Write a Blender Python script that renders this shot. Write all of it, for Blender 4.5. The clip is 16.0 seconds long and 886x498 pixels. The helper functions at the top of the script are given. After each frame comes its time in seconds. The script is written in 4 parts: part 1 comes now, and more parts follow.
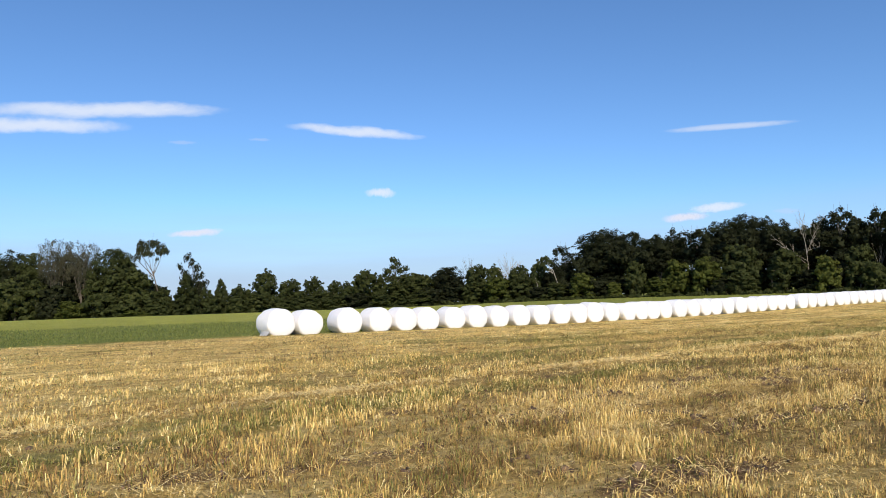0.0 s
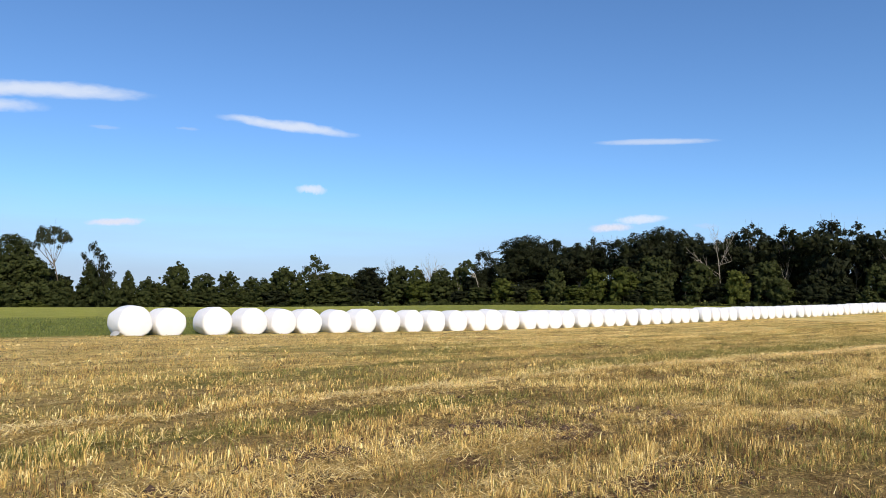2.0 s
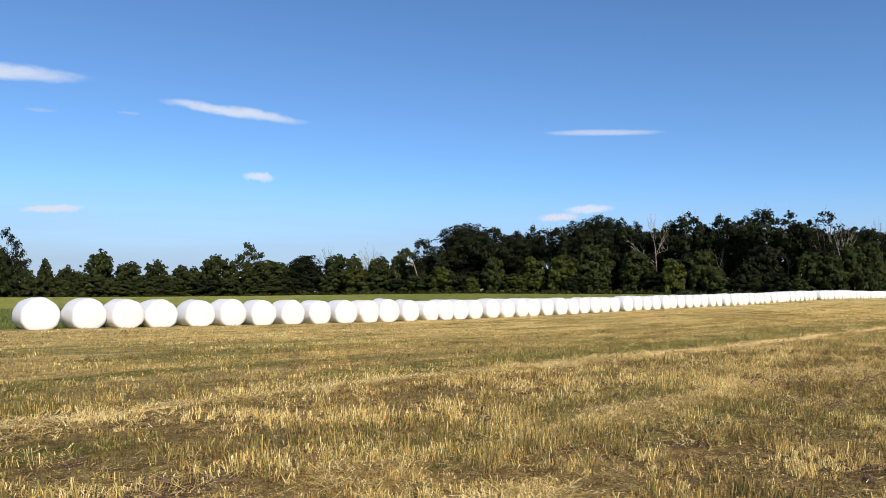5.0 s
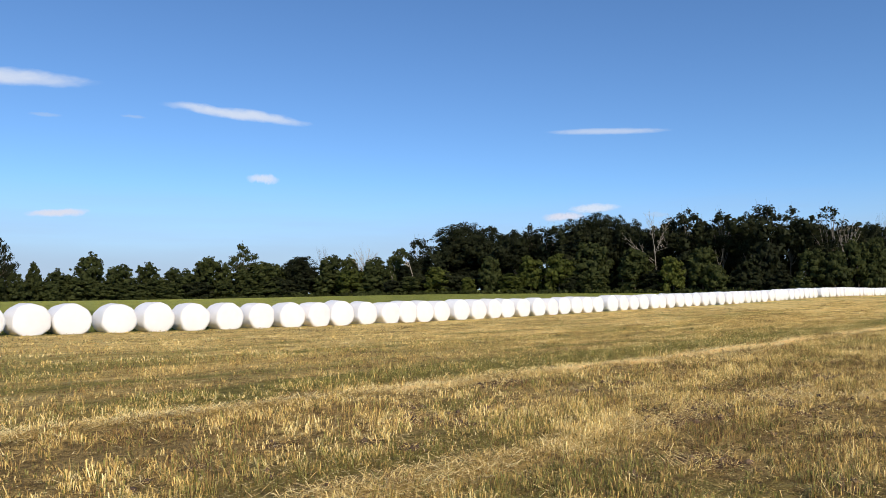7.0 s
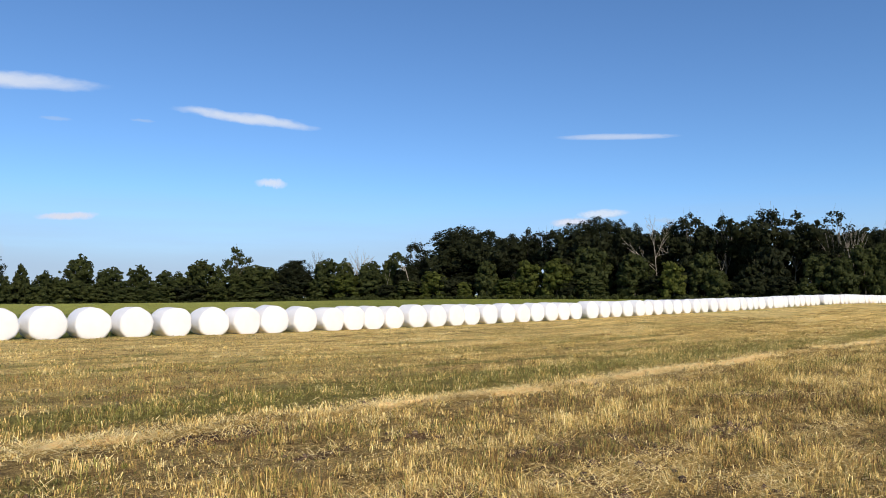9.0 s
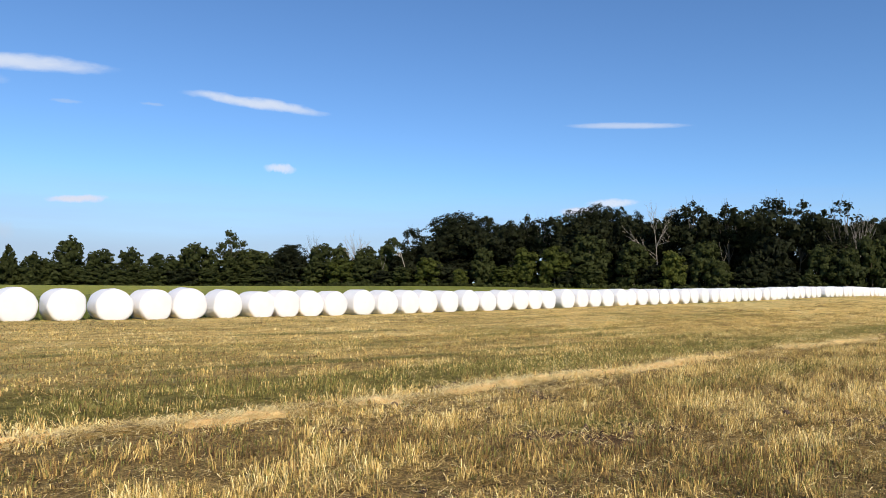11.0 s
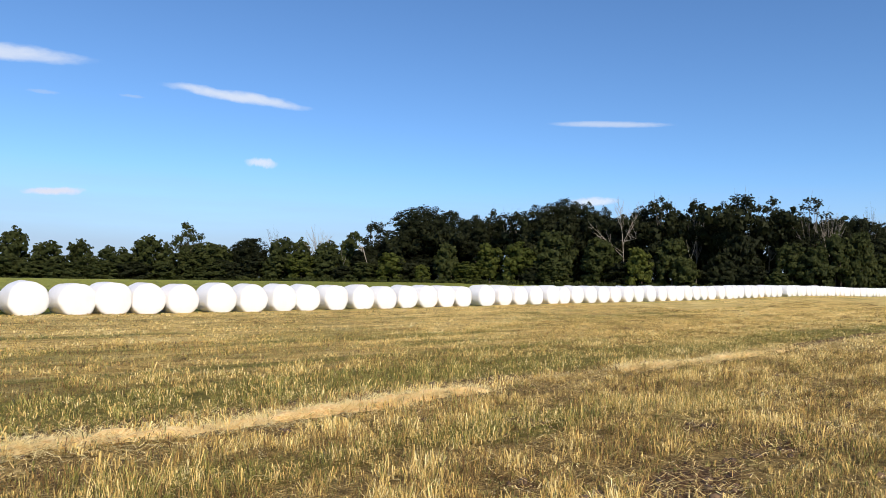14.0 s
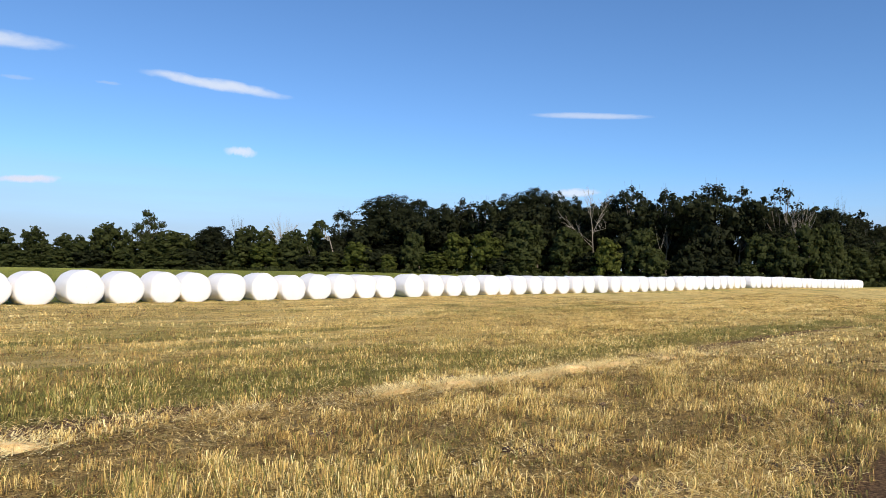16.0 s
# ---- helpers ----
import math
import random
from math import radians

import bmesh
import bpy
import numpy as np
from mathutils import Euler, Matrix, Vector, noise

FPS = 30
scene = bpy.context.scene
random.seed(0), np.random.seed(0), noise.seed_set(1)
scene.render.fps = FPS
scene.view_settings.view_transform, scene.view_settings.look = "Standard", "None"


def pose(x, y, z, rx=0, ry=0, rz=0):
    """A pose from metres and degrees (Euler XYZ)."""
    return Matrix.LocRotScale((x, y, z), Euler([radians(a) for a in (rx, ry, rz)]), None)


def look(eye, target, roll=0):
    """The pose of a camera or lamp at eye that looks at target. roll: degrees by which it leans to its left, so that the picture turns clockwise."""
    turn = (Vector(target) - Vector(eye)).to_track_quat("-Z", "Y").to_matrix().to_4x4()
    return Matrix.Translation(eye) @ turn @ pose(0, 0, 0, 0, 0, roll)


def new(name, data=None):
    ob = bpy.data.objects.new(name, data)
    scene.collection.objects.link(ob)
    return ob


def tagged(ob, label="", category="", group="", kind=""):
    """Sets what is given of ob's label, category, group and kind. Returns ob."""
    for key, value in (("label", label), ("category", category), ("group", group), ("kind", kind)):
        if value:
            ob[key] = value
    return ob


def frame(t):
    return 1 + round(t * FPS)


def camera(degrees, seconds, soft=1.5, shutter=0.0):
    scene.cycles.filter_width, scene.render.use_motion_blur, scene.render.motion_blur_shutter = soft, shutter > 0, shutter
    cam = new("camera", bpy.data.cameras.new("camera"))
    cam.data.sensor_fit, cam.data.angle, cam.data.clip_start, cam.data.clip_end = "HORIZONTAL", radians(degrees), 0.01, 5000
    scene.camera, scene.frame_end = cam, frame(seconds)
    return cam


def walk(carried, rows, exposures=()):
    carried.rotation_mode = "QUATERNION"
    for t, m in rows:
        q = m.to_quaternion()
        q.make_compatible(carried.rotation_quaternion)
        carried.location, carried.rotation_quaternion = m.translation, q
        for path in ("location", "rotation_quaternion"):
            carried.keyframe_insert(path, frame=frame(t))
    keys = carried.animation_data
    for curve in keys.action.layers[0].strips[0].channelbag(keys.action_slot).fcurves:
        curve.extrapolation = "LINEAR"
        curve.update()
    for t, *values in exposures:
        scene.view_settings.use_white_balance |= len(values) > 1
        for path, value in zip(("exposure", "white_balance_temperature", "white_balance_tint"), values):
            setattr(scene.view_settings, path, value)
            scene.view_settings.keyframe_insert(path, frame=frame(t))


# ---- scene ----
cam = camera(62.53, 16.0, soft=0.7)
walk(cam, [
    (0, pose(0.000, 0.000, 1.245, 94.23, 1.41, 0.00)),
    (0.5, pose(0.435, 0.508, 1.285, 94.17, 0.72, -1.00)),
    (1, pose(0.999, 1.128, 1.313, 94.14, 0.12, -2.23)),
    (1.5, pose(1.612, 1.819, 1.349, 94.20, -0.30, -3.81)),
    (2, pose(2.355, 2.558, 1.381, 94.30, -0.54, -5.62)),
    (2.5, pose(3.102, 3.267, 1.398, 94.29, -0.53, -7.14)),
    (3, pose(3.809, 3.950, 1.414, 94.10, -0.45, -8.26)),
    (3.5, pose(4.460, 4.561, 1.421, 93.80, -0.41, -8.95)),
    (4, pose(5.054, 5.113, 1.415, 93.67, -0.64, -9.43)),
    (6.5, pose(8.685, 8.402, 1.422, 93.30, 0.07, -9.21)),
    (7, pose(9.562, 9.215, 1.425, 93.51, 0.07, -9.00)),
    (7.5, pose(10.475, 10.051, 1.427, 93.83, -0.08, -8.88)),
    (8, pose(11.405, 10.918, 1.419, 94.01, -0.19, -8.77)),
    (8.5, pose(12.415, 11.861, 1.421, 93.99, -0.22, -8.55)),
    (9, pose(13.371, 12.775, 1.415, 93.91, -0.26, -8.35)),
    (11.5, pose(18.106, 17.281, 1.319, 92.71, -1.15, -7.65)),
    (12, pose(19.064, 18.145, 1.314, 92.59, -1.16, -7.72)),
    (12.5, pose(19.997, 18.957, 1.325, 92.56, -1.14, -7.90)),
    (13, pose(20.971, 19.802, 1.307, 92.61, -1.18, -8.12)),
    (13.5, pose(21.958, 20.671, 1.305, 92.69, -1.32, -8.50)),
    (14, pose(22.937, 21.479, 1.309, 92.71, -1.54, -9.03)),
    (14.5, pose(23.927, 22.298, 1.319, 92.65, -1.82, -9.64)),
    (15, pose(24.935, 23.132, 1.337, 92.45, -2.01, -10.20)),
    (15.5, pose(25.937, 24.032, 1.338, 92.24, -1.99, -10.48)),
    (16, pose(26.928, 24.833, 1.313, 92.02, -1.74, -10.47)),
], [(0, 0.04), (2.5, 0.00), (4, -0.04), (8.5, -0.09), (11.5, -0.04), (16, 0.01)])

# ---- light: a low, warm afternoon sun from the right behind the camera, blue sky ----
SUN_AZ, SUN_EL = 166.0, 36.0
world = bpy.data.worlds.new("world")
scene.world = world
world.use_nodes = True
wn = world.node_tree.nodes
sky = wn.new("ShaderNodeTexSky")
sky.sky_type = 'NISHITA'
sky.sun_disc = False
sky.sun_elevation, sky.sun_rotation = radians(SUN_EL), radians(SUN_AZ)
sky.air_density, sky.dust_density, sky.ozone_density = 1.0, 0.3, 3.5
sky.altitude = 1200
wn["Background"].inputs["Strength"].default_value = 0.128
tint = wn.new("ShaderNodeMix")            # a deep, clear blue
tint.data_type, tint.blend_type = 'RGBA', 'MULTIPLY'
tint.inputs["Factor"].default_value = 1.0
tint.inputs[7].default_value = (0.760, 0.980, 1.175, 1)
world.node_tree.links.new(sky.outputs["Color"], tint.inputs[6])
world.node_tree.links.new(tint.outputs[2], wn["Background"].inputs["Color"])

sun_data = bpy.data.lights.new("sun", 'SUN')
sun_data.energy, sun_data.angle, sun_data.color = 5.0, radians(0.53), (1.0, 0.87, 0.68)
sun = new("sun", sun_data)
sun_dir = Vector((math.sin(radians(SUN_AZ)) * math.cos(radians(SUN_EL)),
                  math.cos(radians(SUN_AZ)) * math.cos(radians(SUN_EL)), math.sin(radians(SUN_EL))))
sun.matrix_world = look(sun_dir * 50, (0, 0, 0))

# ---- the lie of the land ----
U = np.array([0.7986, 0.6019])        # along the row of bales
N = np.array([-0.6019, 0.7986])       # across it, away from the path
ROW_W = 34.35                         # the row's middle line, across


def land(x, y):
    """Height of the ground, for numbers or arrays."""
    x = np.clip(np.asarray(x, float), -150, 190) / 100
    y = np.clip(np.asarray(y, float), -25, 235) / 100
    z = (0.1418 - 1.2105 * y + 2.1594 * y**2 - 0.6998 * y**3 + x * (0.9801 - 2.334 * y + 1.3162 * y**2)
         + x**2 * (0.0911 - 0.1336 * y) + 0.2636 * x**3)
    return (z - 0.2152 * np.exp(-((x - .16)**2 + (y - .56)**2) / .06) + 0.4661 * np.exp(-((x - .85)**2 + (y - .98)**2) / .08)
            - 0.1177 * np.exp(-((x - .08)**2 + (y - .42)**2) / .03) - 0.0822 * np.exp(-((x - .28)**2 + (y - .52)**2) / .03)
            - 1.3 * np.exp(-((x + 1.15)**2 + (y - 1.6)**2) / .22) - 1.2 * np.exp(-((x + .65)**2 + (y - 1.9)**2) / .25))


def at_row(s, w):
    """The place s metres along the row and w metres across."""
    p = U * s + N * w
    return float(p[0]), float(p[1])


# ---- materials ----
def material(name):
    m = bpy.data.materials.new(name)
    m.use_nodes = True
    return m, m.node_tree.nodes, m.node_tree.links, m.node_tree.nodes["Principled BSDF"]


def tex_noise(n, l, vec, scale, detail=4.0, rough=0.55):
    t = n.new("ShaderNodeTexNoise")
    t.inputs["Scale"].default_value, t.inputs["Detail"].default_value, t.inputs["Roughness"].default_value = scale, detail, rough
    if vec is not None:
        l.new(vec, t.inputs["Vector"])
    return t.outputs["Fac"]


def ramp(n, l, fac, stops):
    r = n.new("ShaderNodeValToRGB")
    e = r.color_ramp.elements
    while len(e) < len(stops):
        e.new(0.5)
    for k, (p, c) in enumerate(stops):
        e[k].position, e[k].color = p, (*c, 1) if len(c) == 3 else c
    l.new(fac, r.inputs["Fac"])
    return r.outputs["Color"]


def mix(n, l, fac, a, b, mode='MIX'):
    m = n.new("ShaderNodeMix")
    m.data_type, m.blend_type = 'RGBA', mode
    for s, v in ((m.inputs["Factor"], fac), (m.inputs[6], a), (m.inputs[7], b)):
        if hasattr(v, "links"):
            l.new(v, s)
        else:
            s.default_value = (*v, 1) if isinstance(v, tuple) else v
    return m.outputs[2]


def calc(n, l, op, a, b=0.0, c=0.0, clamp=False):
    m = n.new("ShaderNodeMath")
    m.operation, m.use_clamp = op, clamp
    for s, v in zip(m.inputs, (a, b, c)):
        if hasattr(v, "links"):
            l.new(v, s)
        else:
            s.default_value = v
    return m.outputs[0]


def steps(n, l, v, lo, hi):
    m = n.new("ShaderNodeMapRange")
    m.interpolation_type = 'SMOOTHSTEP'
    l.new(v, m.inputs["Value"])
    m.inputs["From Min"].default_value, m.inputs["From Max"].default_value = lo, hi
    return m.outputs["Result"]


def bump(n, l, height, strength, dist, bsdf):
    b = n.new("ShaderNodeBump")
    b.inputs["Strength"].default_value, b.inputs["Distance"].default_value = strength, dist
    l.new(height, b.inputs["Height"])
    l.new(b.outputs["Normal"], bsdf.inputs["Normal"])


def vnoise(x, y, scale, seed):
    """Smooth lattice noise in 0..1."""
    x, y = np.asarray(x, float) * scale + seed * 17.3, np.asarray(y, float) * scale - seed * 9.1
    i, j = np.floor(x).astype(np.int64), np.floor(y).astype(np.int64)
    f, g = x - i, y - j
    f, g = f * f * (3 - 2 * f), g * g * (3 - 2 * g)

    def h(a, b):
        v = (a * 374761393 + b * 668265263 + seed * 974711) & 0xFFFFFFFF
        v = ((v ^ (v >> 13)) * 1274126177) & 0xFFFFFFFF
        return ((v ^ (v >> 16)) & 0xFFFF) / 65535.0
    return (h(i, j) * (1 - f) + h(i + 1, j) * f) * (1 - g) + (h(i, j + 1) * (1 - f) + h(i + 1, j + 1) * f) * g


def fbm(x, y, scale, seed, octaves=3):
    v, a, t = 0.0, 0.5, 0.0
    for k in range(octaves):
        v, t = v + a * vnoise(x, y, scale * 2**k, seed + k), t + a
        a *= 0.55
    return v / t


def sstep(v, lo, hi):
    t = np.clip((v - lo) / (hi - lo), 0, 1)
    return t * t * (3 - 2 * t)


def windrow(s, w):
    """Distance across from the line of raked straw, which ends where the field turns."""
    line = 9.52 + 0.30 * np.exp(-((s - 16) / 5)**2) - 0.25 * np.exp(-((s - 28) / 2.5)**2) - 1.5 * np.exp(-((s + 2) / 6)**2) + 0.5 * (fbm(s, w * 0, 0.25, 25, 2) - 0.5)
    return np.where(s > 64, 50.0, w - line), line


# places with a cover of their own beside the path: along the row, across it, half length, half width
BARE = [(7.6, 6.2, 1.5, .4), (8.6, 3.5, 1.2, .4), (6.3, 3.7, .9, .3), (5.6, 5.3, 1.1, .40), (4.3, 2.9, .8, .40), (10.8, 6.1, 1.3, .35), (21.1, 5.3, .9, .28), (22.4, 9.0, .8, .25), (26.1, 5.6, 1.0, .28), (29.3, 6.4, .9, .3), (32.6, 4.6, 1.2, .4), (35.5, 5.6, 1.0, .3), (38.4, 5.6, 1.1, .4), (42.0, 4.8, 1.2, .6)]
STRAWY = [(4.9, 4.15, .7, .22), (7.6, 4.2, .5, .2), (12.5, 4.1, .5, .25), (14.6, 5.3, .7, .22), (16.9, 5.6, .8, .25), (23.4, 5.1, .9, .35), (24.2, 5.3, .8, .18), (26.6, 4.7, .9, .22), (32.0, 8.5, .8, .2), (43.7, 8.1, .6, .2)]

GRASSY = [(36.1, 7.7, 1.8, .5), (33.7, 7.8, 1.2, .4), (29.4, 6.7, .9, .4), (19.8, 7.9, .9, .4), (10.7, 8.1, 1.4, .5), (4.6, 8.4, 2.2, .45), (1.5, 8.0, 1.8, .4), (38.6, 11.3, 5, 1.0), (31.9, 10.9, 4, 1.0), (20.4, 11.4, 3, .9)]


def patches(places, s, w, seed):
    v = 0.0
    f = 0.35 + 1.3 * fbm(s * 0.7, w, 1.6, seed, 3)
    for a, b, p, q in places:
        v = v + np.exp(-(((s - a) / p)**2 + ((w - b) / q)**2)) * f
    return np.clip(v * 1.5 - 0.15, 0, 1)


def aftermath(s, w):
    """The broad olive bands where grass has come up again through the stubble."""
    near = (1 - sstep(w, 8.0, 9.2)) * (0.42 + 0.53 * sstep(s, 25, 31)) * sstep(s, 6, 12) * (1 - sstep(s, 44, 50)) * sstep(fbm(s * 0.4, w, 0.8, 177, 3), 0.30, 0.62)
    return near + sstep(w + 3 * (fbm(s * 0.2, w, 0.3, 171, 2) - 0.5), 9.6, 11.2) * (1 - sstep(w + 6 * (fbm(s * 0.2, w, 0.25, 173, 2) - 0.5), 15, 24)) * sstep(s, 5, 13) * (1 - sstep(s, 44, 60))


def cover(x, y):
    """What covers the field at a place: green grass, lying straw, bare soil, uncut meadow, each 0..1."""
    s, w = x * U[0] + y * U[1], x * N[0] + y * N[1]
    sw = fbm(s * 0.22, w, 0.75, 5, 4)                      # drawn out along the passes of the mower
    pt = fbm(s, w, 1.5, 15, 4)
    # the windrow line and the wheel track nearest the path, and fainter passes behind
    d1, line = windrow(s, w)
    on1 = np.exp(-(d1 / 0.24)**2) * sstep(fbm(s, w, 0.5, 35, 3), 0.30, 0.50) + 0.30 * np.exp(-((d1 + 0.75) / 0.22)**2) * sstep(fbm(s, w, 0.6, 36, 3), 0.48, 0.6)
    d2 = w - 5.45 - 0.9 * (fbm(s, w * 0, 0.12, 45, 2) - 0.5)
    on2 = np.exp(-(d2 / 0.65)**2) * sstep(fbm(s * 0.5, w, 0.9, 55, 3), 0.50, 0.62) + np.exp(-((d2 + 1.35) / 0.35)**2) * sstep(fbm(s, w, 0.45, 56, 3), 0.55, 0.66)
    far = ((w - 9.5) / 4.3) % 1.0
    on3 = np.exp(-((far - 0.5) / 0.10)**2) * sstep(w, 11, 13) * sstep(fbm(s * 0.3, w, 0.5, 65, 3), 0.46, 0.62)
    on1 = on1 * (1 - 0.85 * sstep(s, 46, 55))
    pile = patches(STRAWY, s, w, 141)
    straw = np.clip(on1 + on2 + pile + 0.5 * on3 + 0.25 * sstep(sw, 0.56, 0.72), 0, 1)
    soil = np.clip(1.0 * np.exp(-((d1 - 0.55) / 0.30)**2) * sstep(s, 20, 28) * sstep(fbm(s, w, 0.4, 75, 3), 0.36, 0.5)
                   + 0.9 * np.exp(-(d2 / 0.9)**2) * sstep(fbm(s, w, 0.8, 85, 4), 0.58, 0.68) * sstep(-s, -56, -50) + 0.9 * sstep(pt, 0.67, 0.73) * sstep(-w, -12, -7) + patches(BARE, s, w, 151), 0, 1)
    strips = (0.9 * np.exp(-((w - line + 1.55) / 0.45)**2) * sstep(-s, -14, -8) + 0.75 * np.exp(-((w - line - 1.7) / 1.3)**2) * sstep(s, 14, 24)
              + 0.45 * np.exp(-((far - 0.05) / 0.12)**2) * sstep(w, 11, 13))
    green = np.clip(0.42 * aftermath(s, w) * sstep(fbm(s * 0.3, w, 0.9, 175, 3), 0.25, 0.6) + strips * sstep(fbm(s * 0.4, w, 0.6, 95, 3), 0.30, 0.55) + 0.6 * patches(GRASSY, s, w, 161) + 0.45 * sstep(fbm(s * 0.35, w, 0.42, 105, 4), 0.54, 0.72) * (1 - 0.6 * sstep(w, 24, 31)), 0, 1)
    green = np.clip(green + 0.5 * sstep(w, 32.2, 33.4) * sstep(-s, -46, -28), 0, 1) * (1 - 0.9 * np.clip(straw, 0, 1) * np.clip(on1 + on2, 0, 1))
    meadow = sstep(w + 1.2 * (fbm(s, w, 0.6, 115, 3) - 0.5), 34.0, 34.9)
    return green, straw, soil, meadow, np.clip(on1 + 0.08 * on2 + 0.7 * pile, 0, 1)


def mat_ground():
    m, n, l, b = material("field_ground")
    geo = n.new("ShaderNodeNewGeometry")
    pos = geo.outputs["Position"]
    f1, f2 = tex_noise(n, l, pos, 4.5, 8.0, 0.76), tex_noise(n, l, pos, 38.0, 5.0, 0.72)
    d = n.new("ShaderNodeVectorMath")
    d.operation = 'DOT_PRODUCT'
    l.new(pos, d.inputs[0])
    d.inputs[1].default_value = (U[0], U[1], 0)
    d2 = n.new("ShaderNodeVectorMath")
    d2.operation = 'DOT_PRODUCT'
    l.new(pos, d2.inputs[0])
    d2.inputs[1].default_value = (N[0], N[1], 0)
    com = n.new("ShaderNodeCombineXYZ")
    l.new(calc(n, l, 'MULTIPLY', d.outputs["Value"], 0.16), com.inputs[0])
    l.new(d2.outputs["Value"], com.inputs[1])
    f3 = tex_noise(n, l, com.outputs[0], 1.8, 7.0, 0.72)
    mask = {}
    for nm in ("green", "straw", "soil", "meadow"):
        a = n.new("ShaderNodeAttribute")
        a.attribute_name = nm
        v = calc(n, l, 'ADD', a.outputs["Fac"], calc(n, l, 'MULTIPLY', calc(n, l, 'SUBTRACT', f1, 0.5), 0.9))
        mask[nm] = steps(n, l, v, 0.2, 0.8) if nm != "meadow" else a.outputs["Fac"]
    tone = calc(n, l, 'ADD', calc(n, l, 'MULTIPLY', f1, 0.5), calc(n, l, 'MULTIPLY', f3, 0.5))
    stubble = ramp(n, l, tone, ((0.38, (0.30, 0.19, 0.060)), (0.44, (0.58, 0.40, 0.130)), (0.50, (0.86, 0.63, 0.215)), (0.58, (1.0, 0.80, 0.36))))
    strawc = ramp(n, l, f2, ((0.36, (0.40, 0.25, 0.075)), (0.5, (0.66, 0.44, 0.13)), (0.64, (0.92, 0.66, 0.25))))
    greenc = ramp(n, l, f1, ((0.3, (0.085, 0.092, 0.015)), (0.7, (0.30, 0.28, 0.055))))
    soilc = ramp(n, l, f2, ((0.38, (0.070, 0.042, 0.028)), (0.52, (0.21, 0.115, 0.064)), (0.64, (0.44, 0.28, 0.135))))
    tall = ramp(n, l, f3, ((0.35, (0.105, 0.130, 0.024)), (0.5, (0.20, 0.225, 0.042)), (0.65, (0.33, 0.32, 0.078))))
    ley = n.new("ShaderNodeAttribute")                # the paler, shorter grass towards the wood
    ley.attribute_name = "ley"
    tall = mix(n, l, ley.outputs["Fac"], tall, ramp(n, l, f3, ((0.35, (0.24, 0.26, 0.045)), (0.5, (0.36, 0.37, 0.072)), (0.65, (0.50, 0.46, 0.12)))))
    stand = n.new("ShaderNodeAttribute")              # taller standing stubble shows more earth, its colour darkened for shade between stems
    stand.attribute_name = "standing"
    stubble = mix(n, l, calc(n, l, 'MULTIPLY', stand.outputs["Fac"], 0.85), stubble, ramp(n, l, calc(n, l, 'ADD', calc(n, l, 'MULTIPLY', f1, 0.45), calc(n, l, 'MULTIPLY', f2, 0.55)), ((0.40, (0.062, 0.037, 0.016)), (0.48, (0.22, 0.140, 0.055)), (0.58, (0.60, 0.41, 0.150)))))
    c = mix(n, l, calc(n, l, 'MULTIPLY', mask["straw"], 0.85), stubble, strawc)
    c = mix(n, l, calc(n, l, 'MULTIPLY', mask["green"], 0.72), c, greenc)
    c = mix(n, l, calc(n, l, 'MULTIPLY', mask["soil"], 0.9), c, soilc)
    c = mix(n, l, mask["meadow"], c, tall)
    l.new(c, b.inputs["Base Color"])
    b.inputs["Roughness"].default_value = 0.95
    b.inputs["Specular IOR Level"].default_value = 0.1
    bump(n, l, calc(n, l, 'ADD', f1, calc(n, l, 'MULTIPLY', f2, 0.4)), 1.0, 0.22, b)
    return m


def mat_blades():
    m, n, l, b = material("stubble_blades")
    a = n.new("ShaderNodeAttribute")
    a.attribute_name = "tone"
    l.new(a.outputs["Color"], b.inputs["Base Color"])
    b.inputs["Roughness"].default_value = 0.7
    b.inputs["Specular IOR Level"].default_value = 0.2
    return m


def mat_straw():
    m, n, l, b = material("raked_straw")
    geo = n.new("ShaderNodeNewGeometry")
    f1, f2 = tex_noise(n, l, geo.outputs["Position"], 14.0, 6.0, 0.75), tex_noise(n, l, geo.outputs["Position"], 90.0, 5.0, 0.8)
    v = calc(n, l, 'ADD', calc(n, l, 'MULTIPLY', f1, 0.5), calc(n, l, 'MULTIPLY', f2, 0.5))
    l.new(ramp(n, l, v, ((0.38, (0.42, 0.24, 0.09)), (0.46, (0.90, 0.58, 0.22)), (0.56, (1.0, 0.80, 0.40)))), b.inputs["Base Color"])
    b.inputs["Roughness"].default_value = 0.85
    bump(n, l, v, 0.45, 0.06, b)
    return m


def mat_soil():
    m, n, l, b = material("dry_soil")
    geo = n.new("ShaderNodeNewGeometry")
    f = tex_noise(n, l, geo.outputs["Position"], 45.0, 5.0, 0.7)
    l.new(ramp(n, l, calc(n, l, 'ADD', calc(n, l, 'MULTIPLY', f, 0.6), calc(n, l, 'MULTIPLY', geo.outputs["Random Per Island"], 0.4)),
               ((0.25, (0.055, 0.032, 0.020)), (0.5, (0.13, 0.080, 0.048)), (0.75, (0.26, 0.17, 0.10)))), b.inputs["Base Color"])
    b.inputs["Roughness"].default_value = 0.95
    bump(n, l, f, 0.8, 0.02, b)
    return m


